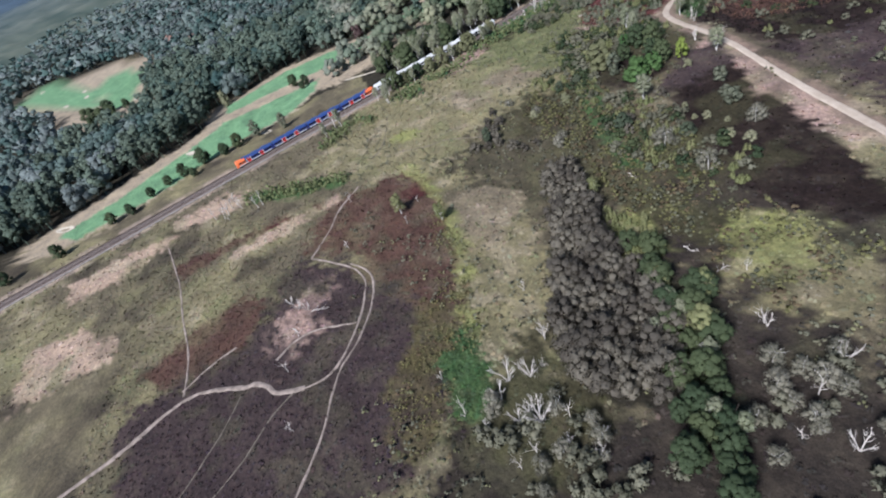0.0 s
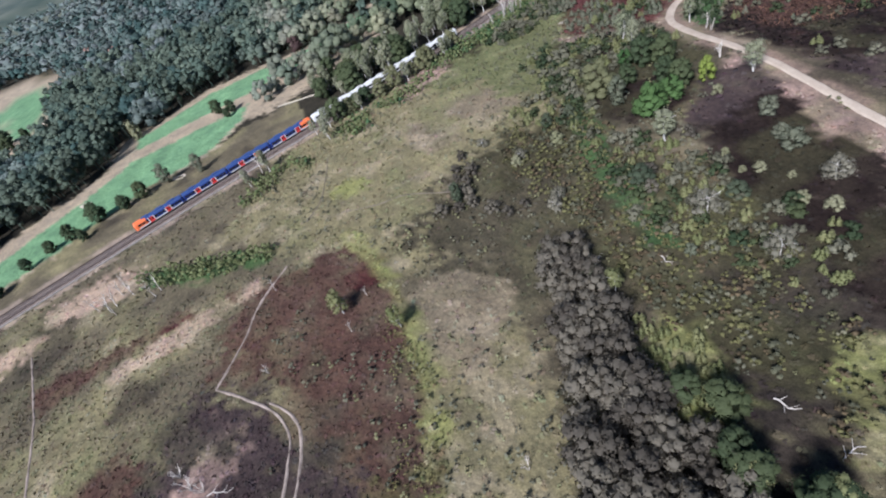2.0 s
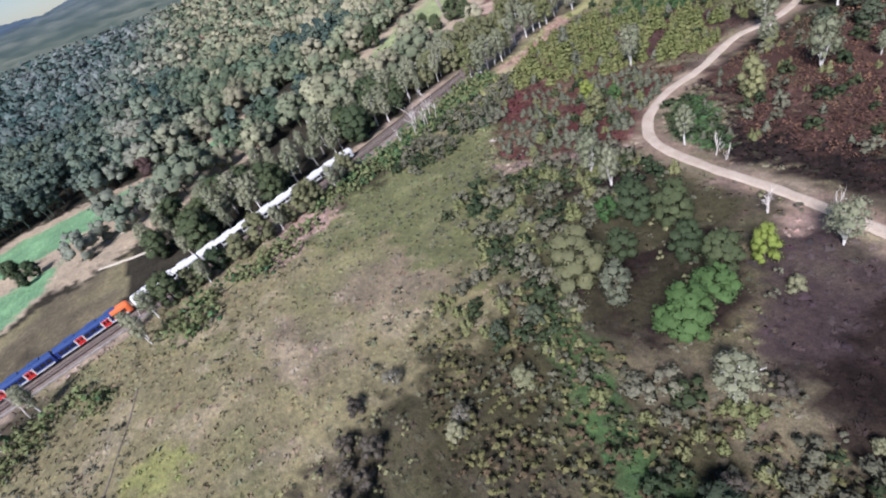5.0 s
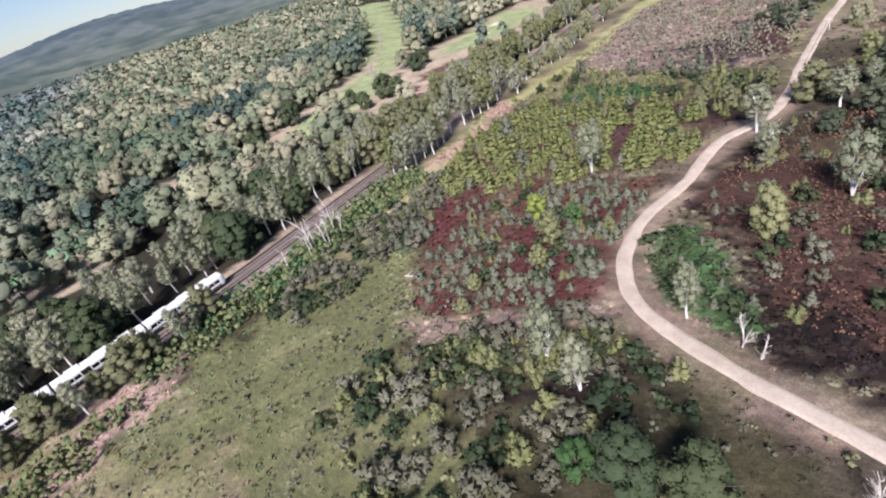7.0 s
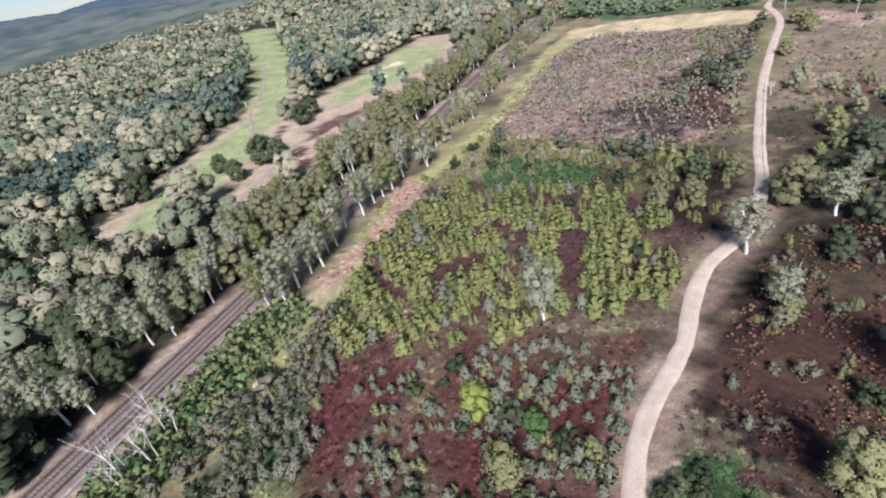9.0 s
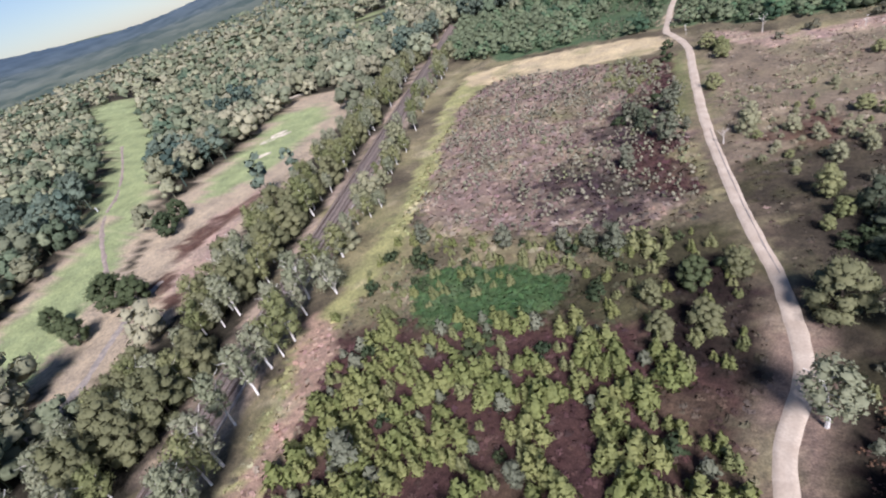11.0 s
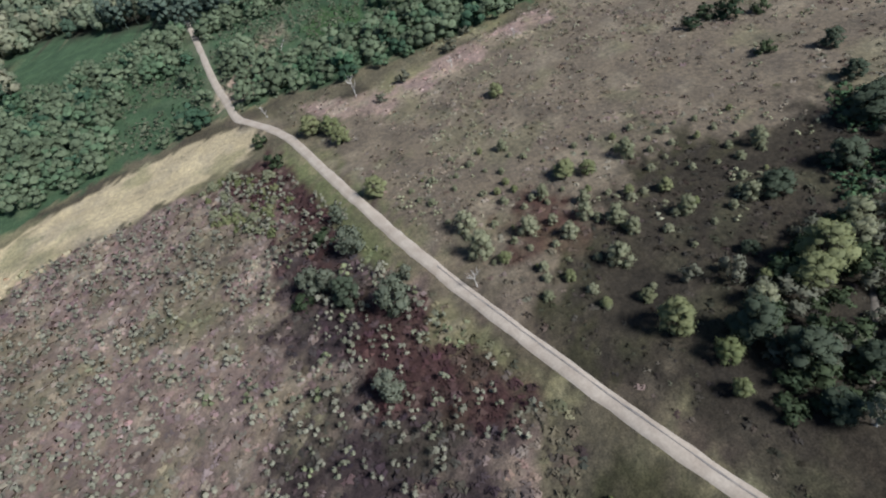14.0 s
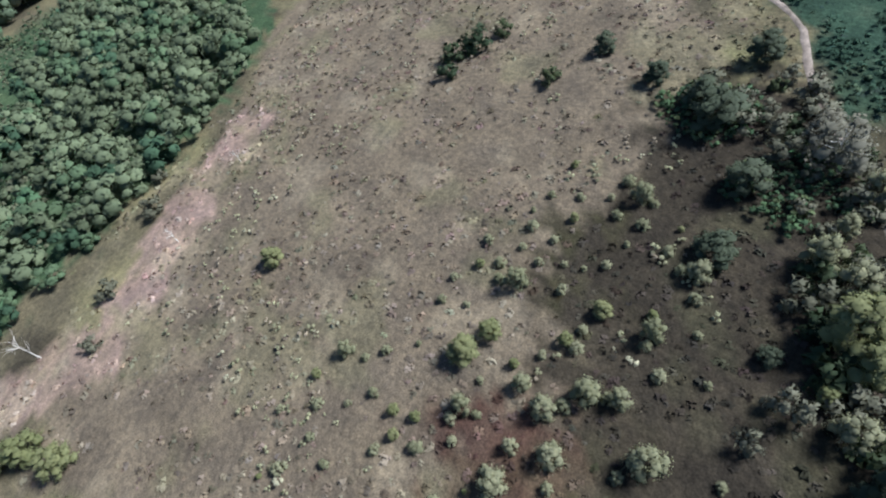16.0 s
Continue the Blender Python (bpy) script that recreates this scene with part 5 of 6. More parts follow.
for x, y in scatter([(-18, 160), (-36, 214), (-20, 222), (12, 206), (40, 196), (30, 176), (4, 166)], 90, 20, 2.8):
    if off_path(x, y, 4):
        plant("willow" if PRNG.random() < 0.8 else "yellow", x, y, 0.8 + 0.9 * PRNG.random(), "small pale grey bush on the brown field", "bushes on the field", 1.3)
for x, y in scatter([(-92, 86), (-88, 98), (-80, 92), (-50, 122), (-30, 106), (-14, 104), (-14, 130), (-30, 142), (-60, 130), (-100, 126)], 130, 22, 2.2):
    if off_path(x, y, 3.5):
        plant("lime_bush" if PRNG.random() < 0.55 else "gorse" if PRNG.random() < 0.6 else "green_bush", x, y, 1.6 + 1.8 * PRNG.random(), "olive gorse bush round a green bracken patch", "gorse bushes")
for x, y in scatter([(0, 0), (8, 7), (14, 14), (20, 22), (27, 23), (24, 10), (10, -4)], 40, 75, 2.1):
    plant("gorse" if PRNG.random() < 0.4 else "lime_bush" if PRNG.random() < 0.5 else "green_bush", x, y, 1.4 + 1.4 * PRNG.random(), "yellow-green low bush beside a worn strip", "bushes beside the worn strip", 1.3)
for x, y in scatter([(66, 36), (100, 36), (200, 38), (210, 100), (120, 110), (66, 80)], 90, 23, 4.0):
    plant("grey_bush" if PRNG.random() < 0.6 else "lime_bush", x, y, 1.5 + 2.0 * PRNG.random(), "greyish bush on dark heath beyond the path", "bushes beyond the path", 1.2)
for x, y in scatter([(180, -40), (236, -20), (240, -90), (200, -110), (186, -86), (196, -60)], 40, 24, 3.5):
    plant("grey_bush", x, y, 1.5 + 2.0 * PRNG.random(), "grey leafless bush on brown heath", "heath bushes", 1.3)
for x, y in ((187, -46), (192, -49), (191, -43), (200, -48), (194, -41), (196, -49), (196, -56), (190, -35), (173, -101), (206, -40), (204, -58), (56, -46), (79, -45), (41, -53)):
    plant("grey_tree", x, y, 3.5 + 1.5 * PRNG.random(), "pale grey leafless bush on brown heath", "pale grey bushes", 1.2)
for x, y in ((42, -61), (48, -65), (52, -61), (56, -69), (56, -64), (66, -66), (64, -75), (66, -70), (76, -54), (76, -59), (61, -66), (72, -62), (52, -66), (87, -23), (92, -26), (82, -8)):
    plant("grey_scrub", x, y, 2.5 + 2 * PRNG.random(), "dark grey scrub in a loose row across grass", "grey scrub in grass")
for x, y in scatter([(-6, 136), (2, 151), (14, 160), (32, 162), (44, 170), (58, 182), (66, 168), (48, 156), (34, 154), (22, 146), (10, 130)], 60, 26, 2.4):
    plant("green_bush" if PRNG.random() < 0.6 else "grey_bush", x, y, 1.6 + 2.2 * PRNG.random(), "dark green bush under trees by the woodland track", "bushes by the woodland track", 1.3)
for x, y in scatter([(-50, 13), (-52, 22), (-60, 33), (-63, 40), (-54, 38), (-42, 27), (-31, 18), (-36, 8), (-44, 6)], 60, 73, 2.0):
    plant("grey_bush" if PRNG.random() < 0.4 else "lime_bush" if PRNG.random() < 0.5 else "sapling", x, y, 1.5 + 1.6 * PRNG.random(), "grey-green bush between grass ride and heather", "bushes by the ride", 1.25)
for x, y in scatter([(-60, 36), (-46, 28), (-34, 8), (-24, -16), (-40, -24), (-52, 0)], 62, 27, 2.3):
    plant("grey_bush" if PRNG.random() < 0.6 else "green_bush", x, y, 1.5 + 2.0 * PRNG.random(), "grey-green bush beside the grass ride", "bushes by the ride", 1.25)

# trees lining the railway
BELT = np.random.default_rng(40)


def lineside(s0, s1, o0, o1, count, kinds, h0, h1, label, group):
    done = []
    for _ in range(count * 20):
        s, o = BELT.uniform(s0, s1), BELT.uniform(o0, o1)
        if any((s - a) ** 2 + (o - b) ** 2 < 11 for a, b in done):
            continue
        done.append((s, o))
        p, d = rail_point(s)
        x, y = p[0] + d[1] * o, p[1] - d[0] * o
        kind = kinds[int(BELT.integers(len(kinds)))]
        plant(kind, float(x), float(y), BELT.uniform(h0, h1), label, group)
        if len(done) >= count:
            break


S0 = float(np.linalg.norm(np.diff(RAIL[RAIL[:, 1] < -163], axis=0), axis=1).sum())
lineside(S0 + 70, S0 + 200, -36, -8, 52, ["birch", "oak", "birch", "birch"], 8, 14, "leafy tree between railway and golf course", "trees west of the railway")
lineside(S0 + 195, S0 + 330, -25, -8, 66, ["birch", "olive_oak", "pale_birch", "birch"], 9, 13, "leafy birch or oak beside the railway", "trees west of the railway")
lineside(S0 + 330, S0 + 520, -23, -8, 80, ["birch", "pale_birch", "birch", "olive_oak"], 8, 12, "leafy birch or oak beside the railway", "trees west of the railway")
lineside(S0 + 203, S0 + 300, 8, 13, 19, ["birch", "birch", "pale_birch"], 10.5, 14.5, "tall birch with white trunk beside the railway", "birches east of the railway")
lineside(S0 + 290, S0 + 500, 7.5, 15, 52, ["birch", "birch", "pale_birch", "willow"], 5.5, 10, "birch in a strip between railway and grass ride", "birches east of the railway")
lineside(S0 + 95, S0 + 205, -24, -8, 26, ["birch", "birch", "oak"], 10, 14, "tall birch with bare trunk beside the railway", "trees west of the railway")
lineside(S0 + 55, S0 + 138, 6.5, 11, 15, ["birch", "oak", "olive_oak", "birch"], 6, 11, "leafy tree close beside the track", "trees east of the railway")
for x, y, h in ((-54, -4, 9), (-55, 0, 8), (-52.5, -6, 10), (-56, 4, 7), (-49, -13, 7)):
    dead_tree(x, y, h, "slender bleached trunk leaning beside the railway", "leaning trunks by the railway", 0.08, 0.2, 3)
for x, y, h in ((-14, -101, 10), (-10, -128, 10), (-4, -136, 8), (-36, -60, 9), (-28, -84, 8)):
    plant("birch", x, y, h, "slender birch close beside the track")
for x, y, h in ((12, 118, 8), (20, 108, 7), (30, 118, 9), (38, 100, 7), (16, 128, 9), (4, 134, 7), (46, 112, 8), (50, 84, 6), (34, 90, 6), (10, 104, 5)):
    plant("dark_pine" if PRNG.random() < 0.7 else "birch", x, y, h, "bushy tree in dark heath east of the path", "trees east of the path", 1.2)
for x, y, h in ((-20, 112, 6), (-24, 122, 6.5), (-18, 128, 5.5), (-30, 116, 5), (-26, 108, 5)):
    plant("oak" if h > 6 else "olive_oak", x, y, h, "young oak in full leaf beside the path", "young oaks west of the path")
sized("oak", ((8, -278, 9), (-6, -254, 7.5), (-8, -244, 7.5), (-20, -236, 6.5), (-27, -228, 6.5), (-30, -219, 9), (-36, -208, 11), (-37, -196, 8), (-40, -188, 9.5), (14, -304, 9), (-24, -212, 6)), "dark green tree between railway and fairway", "trees along the fairway", 0.85)
sized("pine", ((-43, -177, 8), (-40, -160, 7.5)), "tall pine with bare trunk between railway and fairway", "trees along the fairway", 1.2)
sized("copper", ((-156, -106, 11),), "copper-leaved beech at the edge of the fairway", tall=0.85)
sized("willow", ((-126, -208, 9),), "pale grey-green tree standing before the woods", tall=1.2)
sized("clump_birch", ((-101, 100, 12), (-118, 138, 6.5), (-131, 159, 7)), "pale birch with white leaning stems beside the railway", "pale birches by the ride", 0.95)
for x, y, h in ((-105, -156, 8), (-99, -148, 7), (-93, -150, 5), (-160, 5, 13), (-196, 30, 13), (-175, 74, 12), (-168, 78, 10), (-205, 108, 10), (-188, 60, 8), (-214, 118, 9), (-170, 60, 9)):
    plant("oak", x, y, h, "round green tree standing on the golf course", "trees on the golf course")

for x, y, h in ((-232, -340, 11), (-226, -328, 10), (-240, -350, 12), (-236, -318, 9), (-246, -338, 12), (-222, -346, 9), (-252, -362, 11)):
    plant("oak", x, y, h, "dark green tree between two fairways", "trees on the golf course")

# ---- woodland and ground plants, joined ----


def stamp(templates, places, sizes, turns, colours, flat=None):
    """Joined copies of leaf templates (verts, faces) as one big mesh's arrays."""
    V, F, C, N, n = [], [], [], [], 0
    pick = np.random.default_rng(len(places)).integers(len(templates), size=len(places))
    for t, (tv, tf, tn) in enumerate(templates):
        idx = np.where(pick == t)[0]
        if not len(idx):
            continue
        c, s = np.cos(turns[idx])[:, None], np.sin(turns[idx])[:, None]
        k = sizes[idx][:, None]
        x = (tv[:, 0] * c - tv[:, 1] * s) * k * (1 if flat is None else flat) + places[idx, 0:1]
        y = (tv[:, 0] * s + tv[:, 1] * c) * k * (1 if flat is None else flat) + places[idx, 1:2]
        z = tv[:, 2] * k + places[idx, 2:3]
        V.append(np.stack([x, y, z], -1).reshape(-1, 3))
        m = len(tv)
        F.append((tf[None] + (np.arange(len(idx)) * m)[:, None, None] + n).reshape(-1, tf.shape[1]))
        N.append(np.stack([tn[:, 0] * c - tn[:, 1] * s, tn[:, 0] * s + tn[:, 1] * c, tn[:, 2] + 0 * c], -1).reshape(-1, 3))
        C.append(np.repeat(colours[idx], m, 0))
        n += len(idx) * m
    return np.concatenate(V), np.concatenate(F), np.concatenate(C), np.concatenate(N)


def quad_tree(seed, clumps, sprays, size, low=0.25, rad=0.42, core=0.98, shape=oak_shape, up=0.15):
    """A tree of unit height as triangles: rough clumps, leaf sprays and a stem."""
    rng = np.random.default_rng(seed)
    cl = np.array(crown_clumps(rng, clumps, low, 1.0, rad, shape))
    V, F, N, n = [], [], [], 0
    mid = np.array((0, 0, low + 0.25 * (1 - low)))
    for x, y, z, r in cl:
        N.append(0.8 * ICO_V + 0.9 * (ICO_V * r + (x, y, z) - mid) / rad + (0, 0, up))
        V.append(ICO_V * r * core * rng.uniform(0.88, 1.1, (12, 1)) + (x, y, z))
        F.append(np.array(ICO_F) + n)
        n += 12
    pick = rng.choice(len(cl), sprays, p=cl[:, 3] ** 2 / (cl[:, 3] ** 2).sum())
    d = rng.normal(size=(sprays, 3))
    d[:, 2] += 0.6
    d /= np.linalg.norm(d, axis=1, keepdims=True)
    c = cl[pick, :3] + d * cl[pick, 3:4] * rng.uniform(0.8, 1.14, (sprays, 1))
    v, f, nrm = spray(c, d, size, rng, 0.6)
    V.append(v)
    N.append(np.repeat(0.3 * nrm + 0.7 * d + 0.9 * (c - mid) / rad + (0, 0, up), 3, 0))
    F += [f + n]
    n += len(v)
    a = 0.016
    V.append(np.array([(-a, -a, -0.03), (a, -a, -0.03), (0, a, -0.03), (0, 0, 0.7)]))
    N.append(np.array([(-1, -1, 0), (1, -1, 0), (0, 1, 0), (0, 0, 1)], float))
    F.append(np.array([(0, 1, 3), (1, 2, 3), (2, 0, 3)]) + n)
    return np.concatenate(V), np.concatenate(F), np.concatenate(N)


TREE_TINTS = np.array([(0.058, 0.082, 0.053), (0.084, 0.106, 0.066), (0.128, 0.142, 0.088), (0.178, 0.178, 0.112), (0.215, 0.203, 0.135), (0.145, 0.155, 0.1)])


def woodland(name, label, spots, templates, h0, h1, seed, tints=None, flat=None):
    rng = np.random.default_rng(seed)
    x, y = spots[:, 0], spots[:, 1]
    pines = 1.0 if tints is None else 0.0
    tints = TREE_TINTS if tints is None else tints
    patch = (fractal(x, y, 60, 81) - 0.5) * 5 + rng.normal(size=len(x)) * 1.1
    col = tints[np.clip((patch + 3.4).astype(int), 0, len(tints) - 1)] * rng.uniform(0.85, 1.45, (len(x), 1))
    # mixed woods to the south: darker pine tone, with blue haze painted in
    col = col * (1 - np.clip((-60 - y) / 110, 0, 1)[:, None] * np.array((0.42, 0.3, 0.0)) * pines)
    V, F, C, N = stamp(templates, np.c_[x, y, ground_z(x, y)], rng.uniform(h0, h1, len(x)), rng.uniform(0, 6.28, len(x)), col, flat)
    ob = new(name, mesh_of(name, V, F, M_TINT, C, True, None, N))
    return tagged(ob, label, "woodland", kind="stuff")


def grid_spots(x0, x1, y0, y1, gap, seed, keep):
    rng = np.random.default_rng(seed)
    gx, gy = np.meshgrid(np.arange(x0, x1, gap), np.arange(y0, y1, gap))
    gx = gx.ravel() + rng.uniform(-0.42, 0.42, gx.size) * gap
    gy = gy.ravel() + rng.uniform(-0.42, 0.42, gy.size) * gap
    k = keep(gx, gy)
    return np.c_[gx[k], gy[k]]


def near_wood(x, y):
    return in_forest(x, y) & ((rail_side(x, y) < np.where(y < -30, -56, -34)) | (y > 300)) & (x > -340) & (y < 540) & (x < 110)


NEAR_T = [quad_tree(s, 10, 300, 0.044, 0.2, 0.44, 0.9) for s in (1, 2, 3, 4)]
PINE_T = [quad_tree(s, 9, 230, 0.036, 0.25, 0.22, 0.95, birch_shape) for s in (31, 32, 33)]
SCRUB_T = [quad_tree(s, 7, 180, 0.05, 0.1, 0.46, 0.9) for s in (21, 22, 23)]
MID_T = [quad_tree(s, 4, 30, 0.1, 0.25, 0.44, 0.95) for s in (5, 6, 7)]
FAR_T = [quad_tree(s, 2, 10, 0.22, 0.2, 0.5, 0.95) for s in (8, 9)]


def piny(x, y):
    """Stands of dark pine, mostly round the southern fairways."""
    return fractal(x, y, 48, 83) + np.clip((-110 - y) / 250, 0, 0.18) > 0.61


woodland("deciduous_woodland", "dense mixed woodland of green and olive crowns", grid_spots(-340, 110, -340, 540, 10.5, 1, lambda x, y: near_wood(x, y) & ~piny(x, y)), NEAR_T, 8.5, 17, 1, None, 1.2)
pine_tints = np.array([(0.034, 0.056, 0.05), (0.05, 0.073, 0.06), (0.066, 0.09, 0.07), (0.084, 0.105, 0.078)])
woodland("pine_woodland", "tall dark blue-green pines standing close together", grid_spots(-340, 110, -340, 540, 7.4, 11, lambda x, y: near_wood(x, y) & piny(x, y)), PINE_T, 12, 20, 11, pine_tints, 1.15)


def beyond(x, y):
    return in_forest(x, y) & ~((x > -340) & (y < 540) & (x < 110) & (y > -340)) & (x < 0.4 * y + 150)


woodland("distant_woodland", "mixed woodland of rounded crowns behind the fairways", grid_spots(-700, 300, -600, 760, 14.0, 2, lambda x, y: beyond(x, y) & (np.hypot(x + 60, y) < 660)), MID_T, 11, 17, 2, None, 1.2)
woodland("distant_woodland", "mixed woodland reaching into the distance", grid_spots(-1250, 400, -800, 1250, 22.0, 3, lambda x, y: beyond(x, y) & (np.hypot(x + 60, y) >= 660)), FAR_T, 12, 19, 3, None, 1.4)
scrubby = np.array([(0.058, 0.098, 0.052), (0.048, 0.08, 0.047), (0.082, 0.115, 0.063), (0.105, 0.124, 0.072)])
NORTH_PATH = np.array([(-76, 304), (-82, 335), (-90, 388), (-100, 450)], float)


def north_scrub(x, y):
    px = np.interp(y, NORTH_PATH[:, 1], NORTH_PATH[:, 0])
    front = fractal(x, y, 34, 5)
    edge = (y < 325 + 0.25 * (x + 80)) & (x > -70)
    dense = edge | (front > 0.5) | ((x < -120) & (y > 285))
    dense = dense | (inside(NORTH_OPEN, x, y) & (value_noise(x, y, 14, 77) > 0.5))
    glade = inside([(-66, 306), (-60, 345), (-20, 372), (-4, 335), (-30, 312)], x, y)
    return inside(NORTH_WOOD, x, y) & (y < 440 + 0.2 * x) & (np.abs(x - px) > 5) & (rail_side(x, y) > 8) & dense & ~(glade & (front < 0.62))


woodland("wood_edge_scrub", "bushy green trees and scrub along the heath's edge", grid_spots(-260, 190, 262, 480, 5.8, 4, north_scrub), SCRUB_T, 3.2, 8.0, 4, scrubby, 1.4)
DEEP = [(76, -2), (78, 22), (131, 18), (172, 4), (164, -12), (139, -15), (110, -13), (92, -8)]
FIELD = [(-136, 222), (-136, 248), (-66, 251), (-52, 230), (-42, 190), (-30, 156), (-45, 132), (-98, 132), (-118, 176)]
LOW_T = [quad_tree(s, 3, 40, 0.12, 0.02, 0.55, 0.85, full_shape, 0.8) for s in (11, 12, 13)]
woodland("low_heath_bushes", "many small yellow-green and grey bushes in heather", grid_spots(-140, -28, 130, 254, 3.1, 5, lambda x, y: inside(FIELD, x, y) & (value_noise(x, y, 7, 6) > 0.42)), LOW_T, 1.2, 2.8, 5,
         np.array([(0.185, 0.195, 0.105), (0.185, 0.18, 0.12), (0.215, 0.2, 0.145), (0.175, 0.165, 0.12)]), 0.95)
woodland("low_heath_bushes", "scattered small grey-green bushes on open heath", grid_spots(-20, 246, -130, 26, 3.4, 6, lambda x, y: (value_noise(x, y, 16, 7) > 0.42) & (value_noise(x, y, 5, 8) > 0.4) & ~inside(DEEP, x, y) & (rail_side(x, y) > 14) & ~inside([(50, -96), (86, -130), (160, -100), (160, -130), (50, -130)], x, y)), LOW_T, 0.6, 1.6, 6,
         np.array([(0.15, 0.15, 0.078), (0.135, 0.128, 0.085), (0.165, 0.16, 0.085), (0.115, 0.112, 0.078)]), 1.4)

LUMPY = [(30, -46), (60, -52), (90, -46), (118, -46), (150, -42), (178, -36), (172, -8), (140, -16), (110, -13), (92, -9), (70, -20), (40, -16)]
woodland("low_heath_bushes", "yellow-olive lumps of low scrub and rusty bracken", grid_spots(20, 182, -56, 0, 2.0, 8, lambda x, y: inside(LUMPY, x, y) & ~inside(DEEP, x, y) & (value_noise(x, y, 6, 17) > 0.33)), LOW_T, 0.6, 2.0, 8,
         np.array([(0.07, 0.066, 0.038), (0.098, 0.094, 0.042), (0.118, 0.112, 0.05), (0.092, 0.07, 0.042), (0.078, 0.078, 0.05)]), 1.5)
woodland("low_heath_bushes", "rusty bracken clumps between heather and grass", grid_spots(88, 182, -126, -90, 1.5, 9, lambda x, y: inside([(90, -101), (96, -94), (124, -94), (152, -97), (166, -110), (180, -117), (180, -125), (156, -126), (148, -114), (124, -104)], x, y) & (value_noise(x, y, 5, 18) > 0.36)), LOW_T, 0.5, 1.1, 9,
         np.array([(0.16, 0.14, 0.06), (0.15, 0.105, 0.065), (0.18, 0.165, 0.07), (0.13, 0.12, 0.055)]), 1.1)

RUSTY = [(9, 62), (2, 80), (0, 100), (10, 124), (44, 116), (70, 84), (60, 44), (38, 40), (20, 56)]
woodland("low_heath_bushes", "rusty dead bracken among dark heather", grid_spots(0, 72, 38, 130, 1.45, 10, lambda x, y: inside(RUSTY, x, y) & (path_gap(x, y) > 5) & (value_noise(x, y, 7, 27) > 0.36)), LOW_T, 0.35, 1.0, 10,
         np.array([(0.06, 0.036, 0.03), (0.1, 0.056, 0.042), (0.14, 0.08, 0.055), (0.075, 0.045, 0.036), (0.17, 0.1, 0.062)]), 1.35)

woodland("low_heath_bushes", "small pale grey-green bushes on brown heath", grid_spots(-44, 104, 146, 284, 2.6, 12, lambda x, y: inside([(-42, 225), (-30, 188), (-12, 156), (30, 176), (66, 190), (100, 230), (60, 276), (-10, 262)], x, y) & (value_noise(x, y, 11, 37) > 0.55) & (value_noise(x, y, 4, 38) > 0.5)), LOW_T, 0.35, 1.0, 12,
         np.array([(0.3, 0.28, 0.185), (0.36, 0.335, 0.23), (0.27, 0.22, 0.16), (0.26, 0.25, 0.15)]), 1.8)

woodland("bracken_thicket", "dark green bracken and low bushes beside the woodland track", grid_spots(56, 130, 128, 192, 2.0, 13, lambda x, y: inside(DELL, x, y) & (y < np.interp(x, (61, 67, 76, 81, 87, 96, 108), (165, 167, 169, 171, 176, 186, 202)) - 2.5) & (value_noise(x, y, 7, 67) > 0.3)), LOW_T, 0.8, 2.2, 13,
         np.array([(0.034, 0.062, 0.042), (0.046, 0.076, 0.048), (0.068, 0.094, 0.056), (0.04, 0.07, 0.046)]), 1.4)
woodland("bracken_thicket", "green bracken and young scrub in glades of the wood's edge", grid_spots(-200, 60, 296, 430, 3.7, 14, lambda x, y: inside(NORTH_WOOD, x, y) & (y < 420 + 0.2 * x) & (rail_side(x, y) > 9) & (np.abs(x - np.interp(y, NORTH_PATH[:, 1], NORTH_PATH[:, 0])) > 3) & (value_noise(x, y, 9, 47) > 0.35)), LOW_T, 1.0, 2.8, 14,
         np.array([(0.042, 0.074, 0.04), (0.06, 0.092, 0.048), (0.085, 0.11, 0.06), (0.115, 0.12, 0.075)]), 1.4)

UNDER = [[(54, 190), (60, 182), (61, 173), (51, 170), (45, 177), (49, 186)], [(38, 176), (46, 170), (48, 158), (38, 154), (31, 164), (35, 173)]]
woodland("bracken_thicket", "fresh green bracken under trees by the woodland track", grid_spots(30, 62, 152, 192, 1.5, 15, lambda x, y: (inside(UNDER[0], x, y) | inside(UNDER[1], x, y)) & (value_noise(x, y, 5, 57) > 0.3)), LOW_T, 0.7, 1.9, 15,
         np.array([(0.05, 0.09, 0.045), (0.075, 0.115, 0.055), (0.11, 0.135, 0.065), (0.06, 0.095, 0.05)]), 1.4)
BRAMBLES = [[(-82, 22), (-73, 37), (-64, 38), (-56, 16), (-40, -22), (-32, -52), (-44, -48), (-60, -6)], [(12, -140), (-6, -90), (-24, -48), (-34, -50), (-18, -98), (-4, -140)], [(23, -180), (34, -152), (44, -126), (50, -128), (44, -150), (34, -175)]]
woodland("bramble_thicket", "dark green bramble thicket along the railway", grid_spots(-84, 52, -182, 40, 1.9, 7, lambda x, y: (inside(BRAMBLES[0], x, y) | (inside(BRAMBLES[1], x, y) & (value_noise(x, y, 8, 9) > 0.45)) | inside(BRAMBLES[2], x, y)) & (rail_side(x, y) > 7)), LOW_T, 1.6, 3.2, 7,
         np.array([(0.045, 0.085, 0.042), (0.06, 0.105, 0.048), (0.095, 0.132, 0.055), (0.13, 0.145, 0.065)]), 1.1)


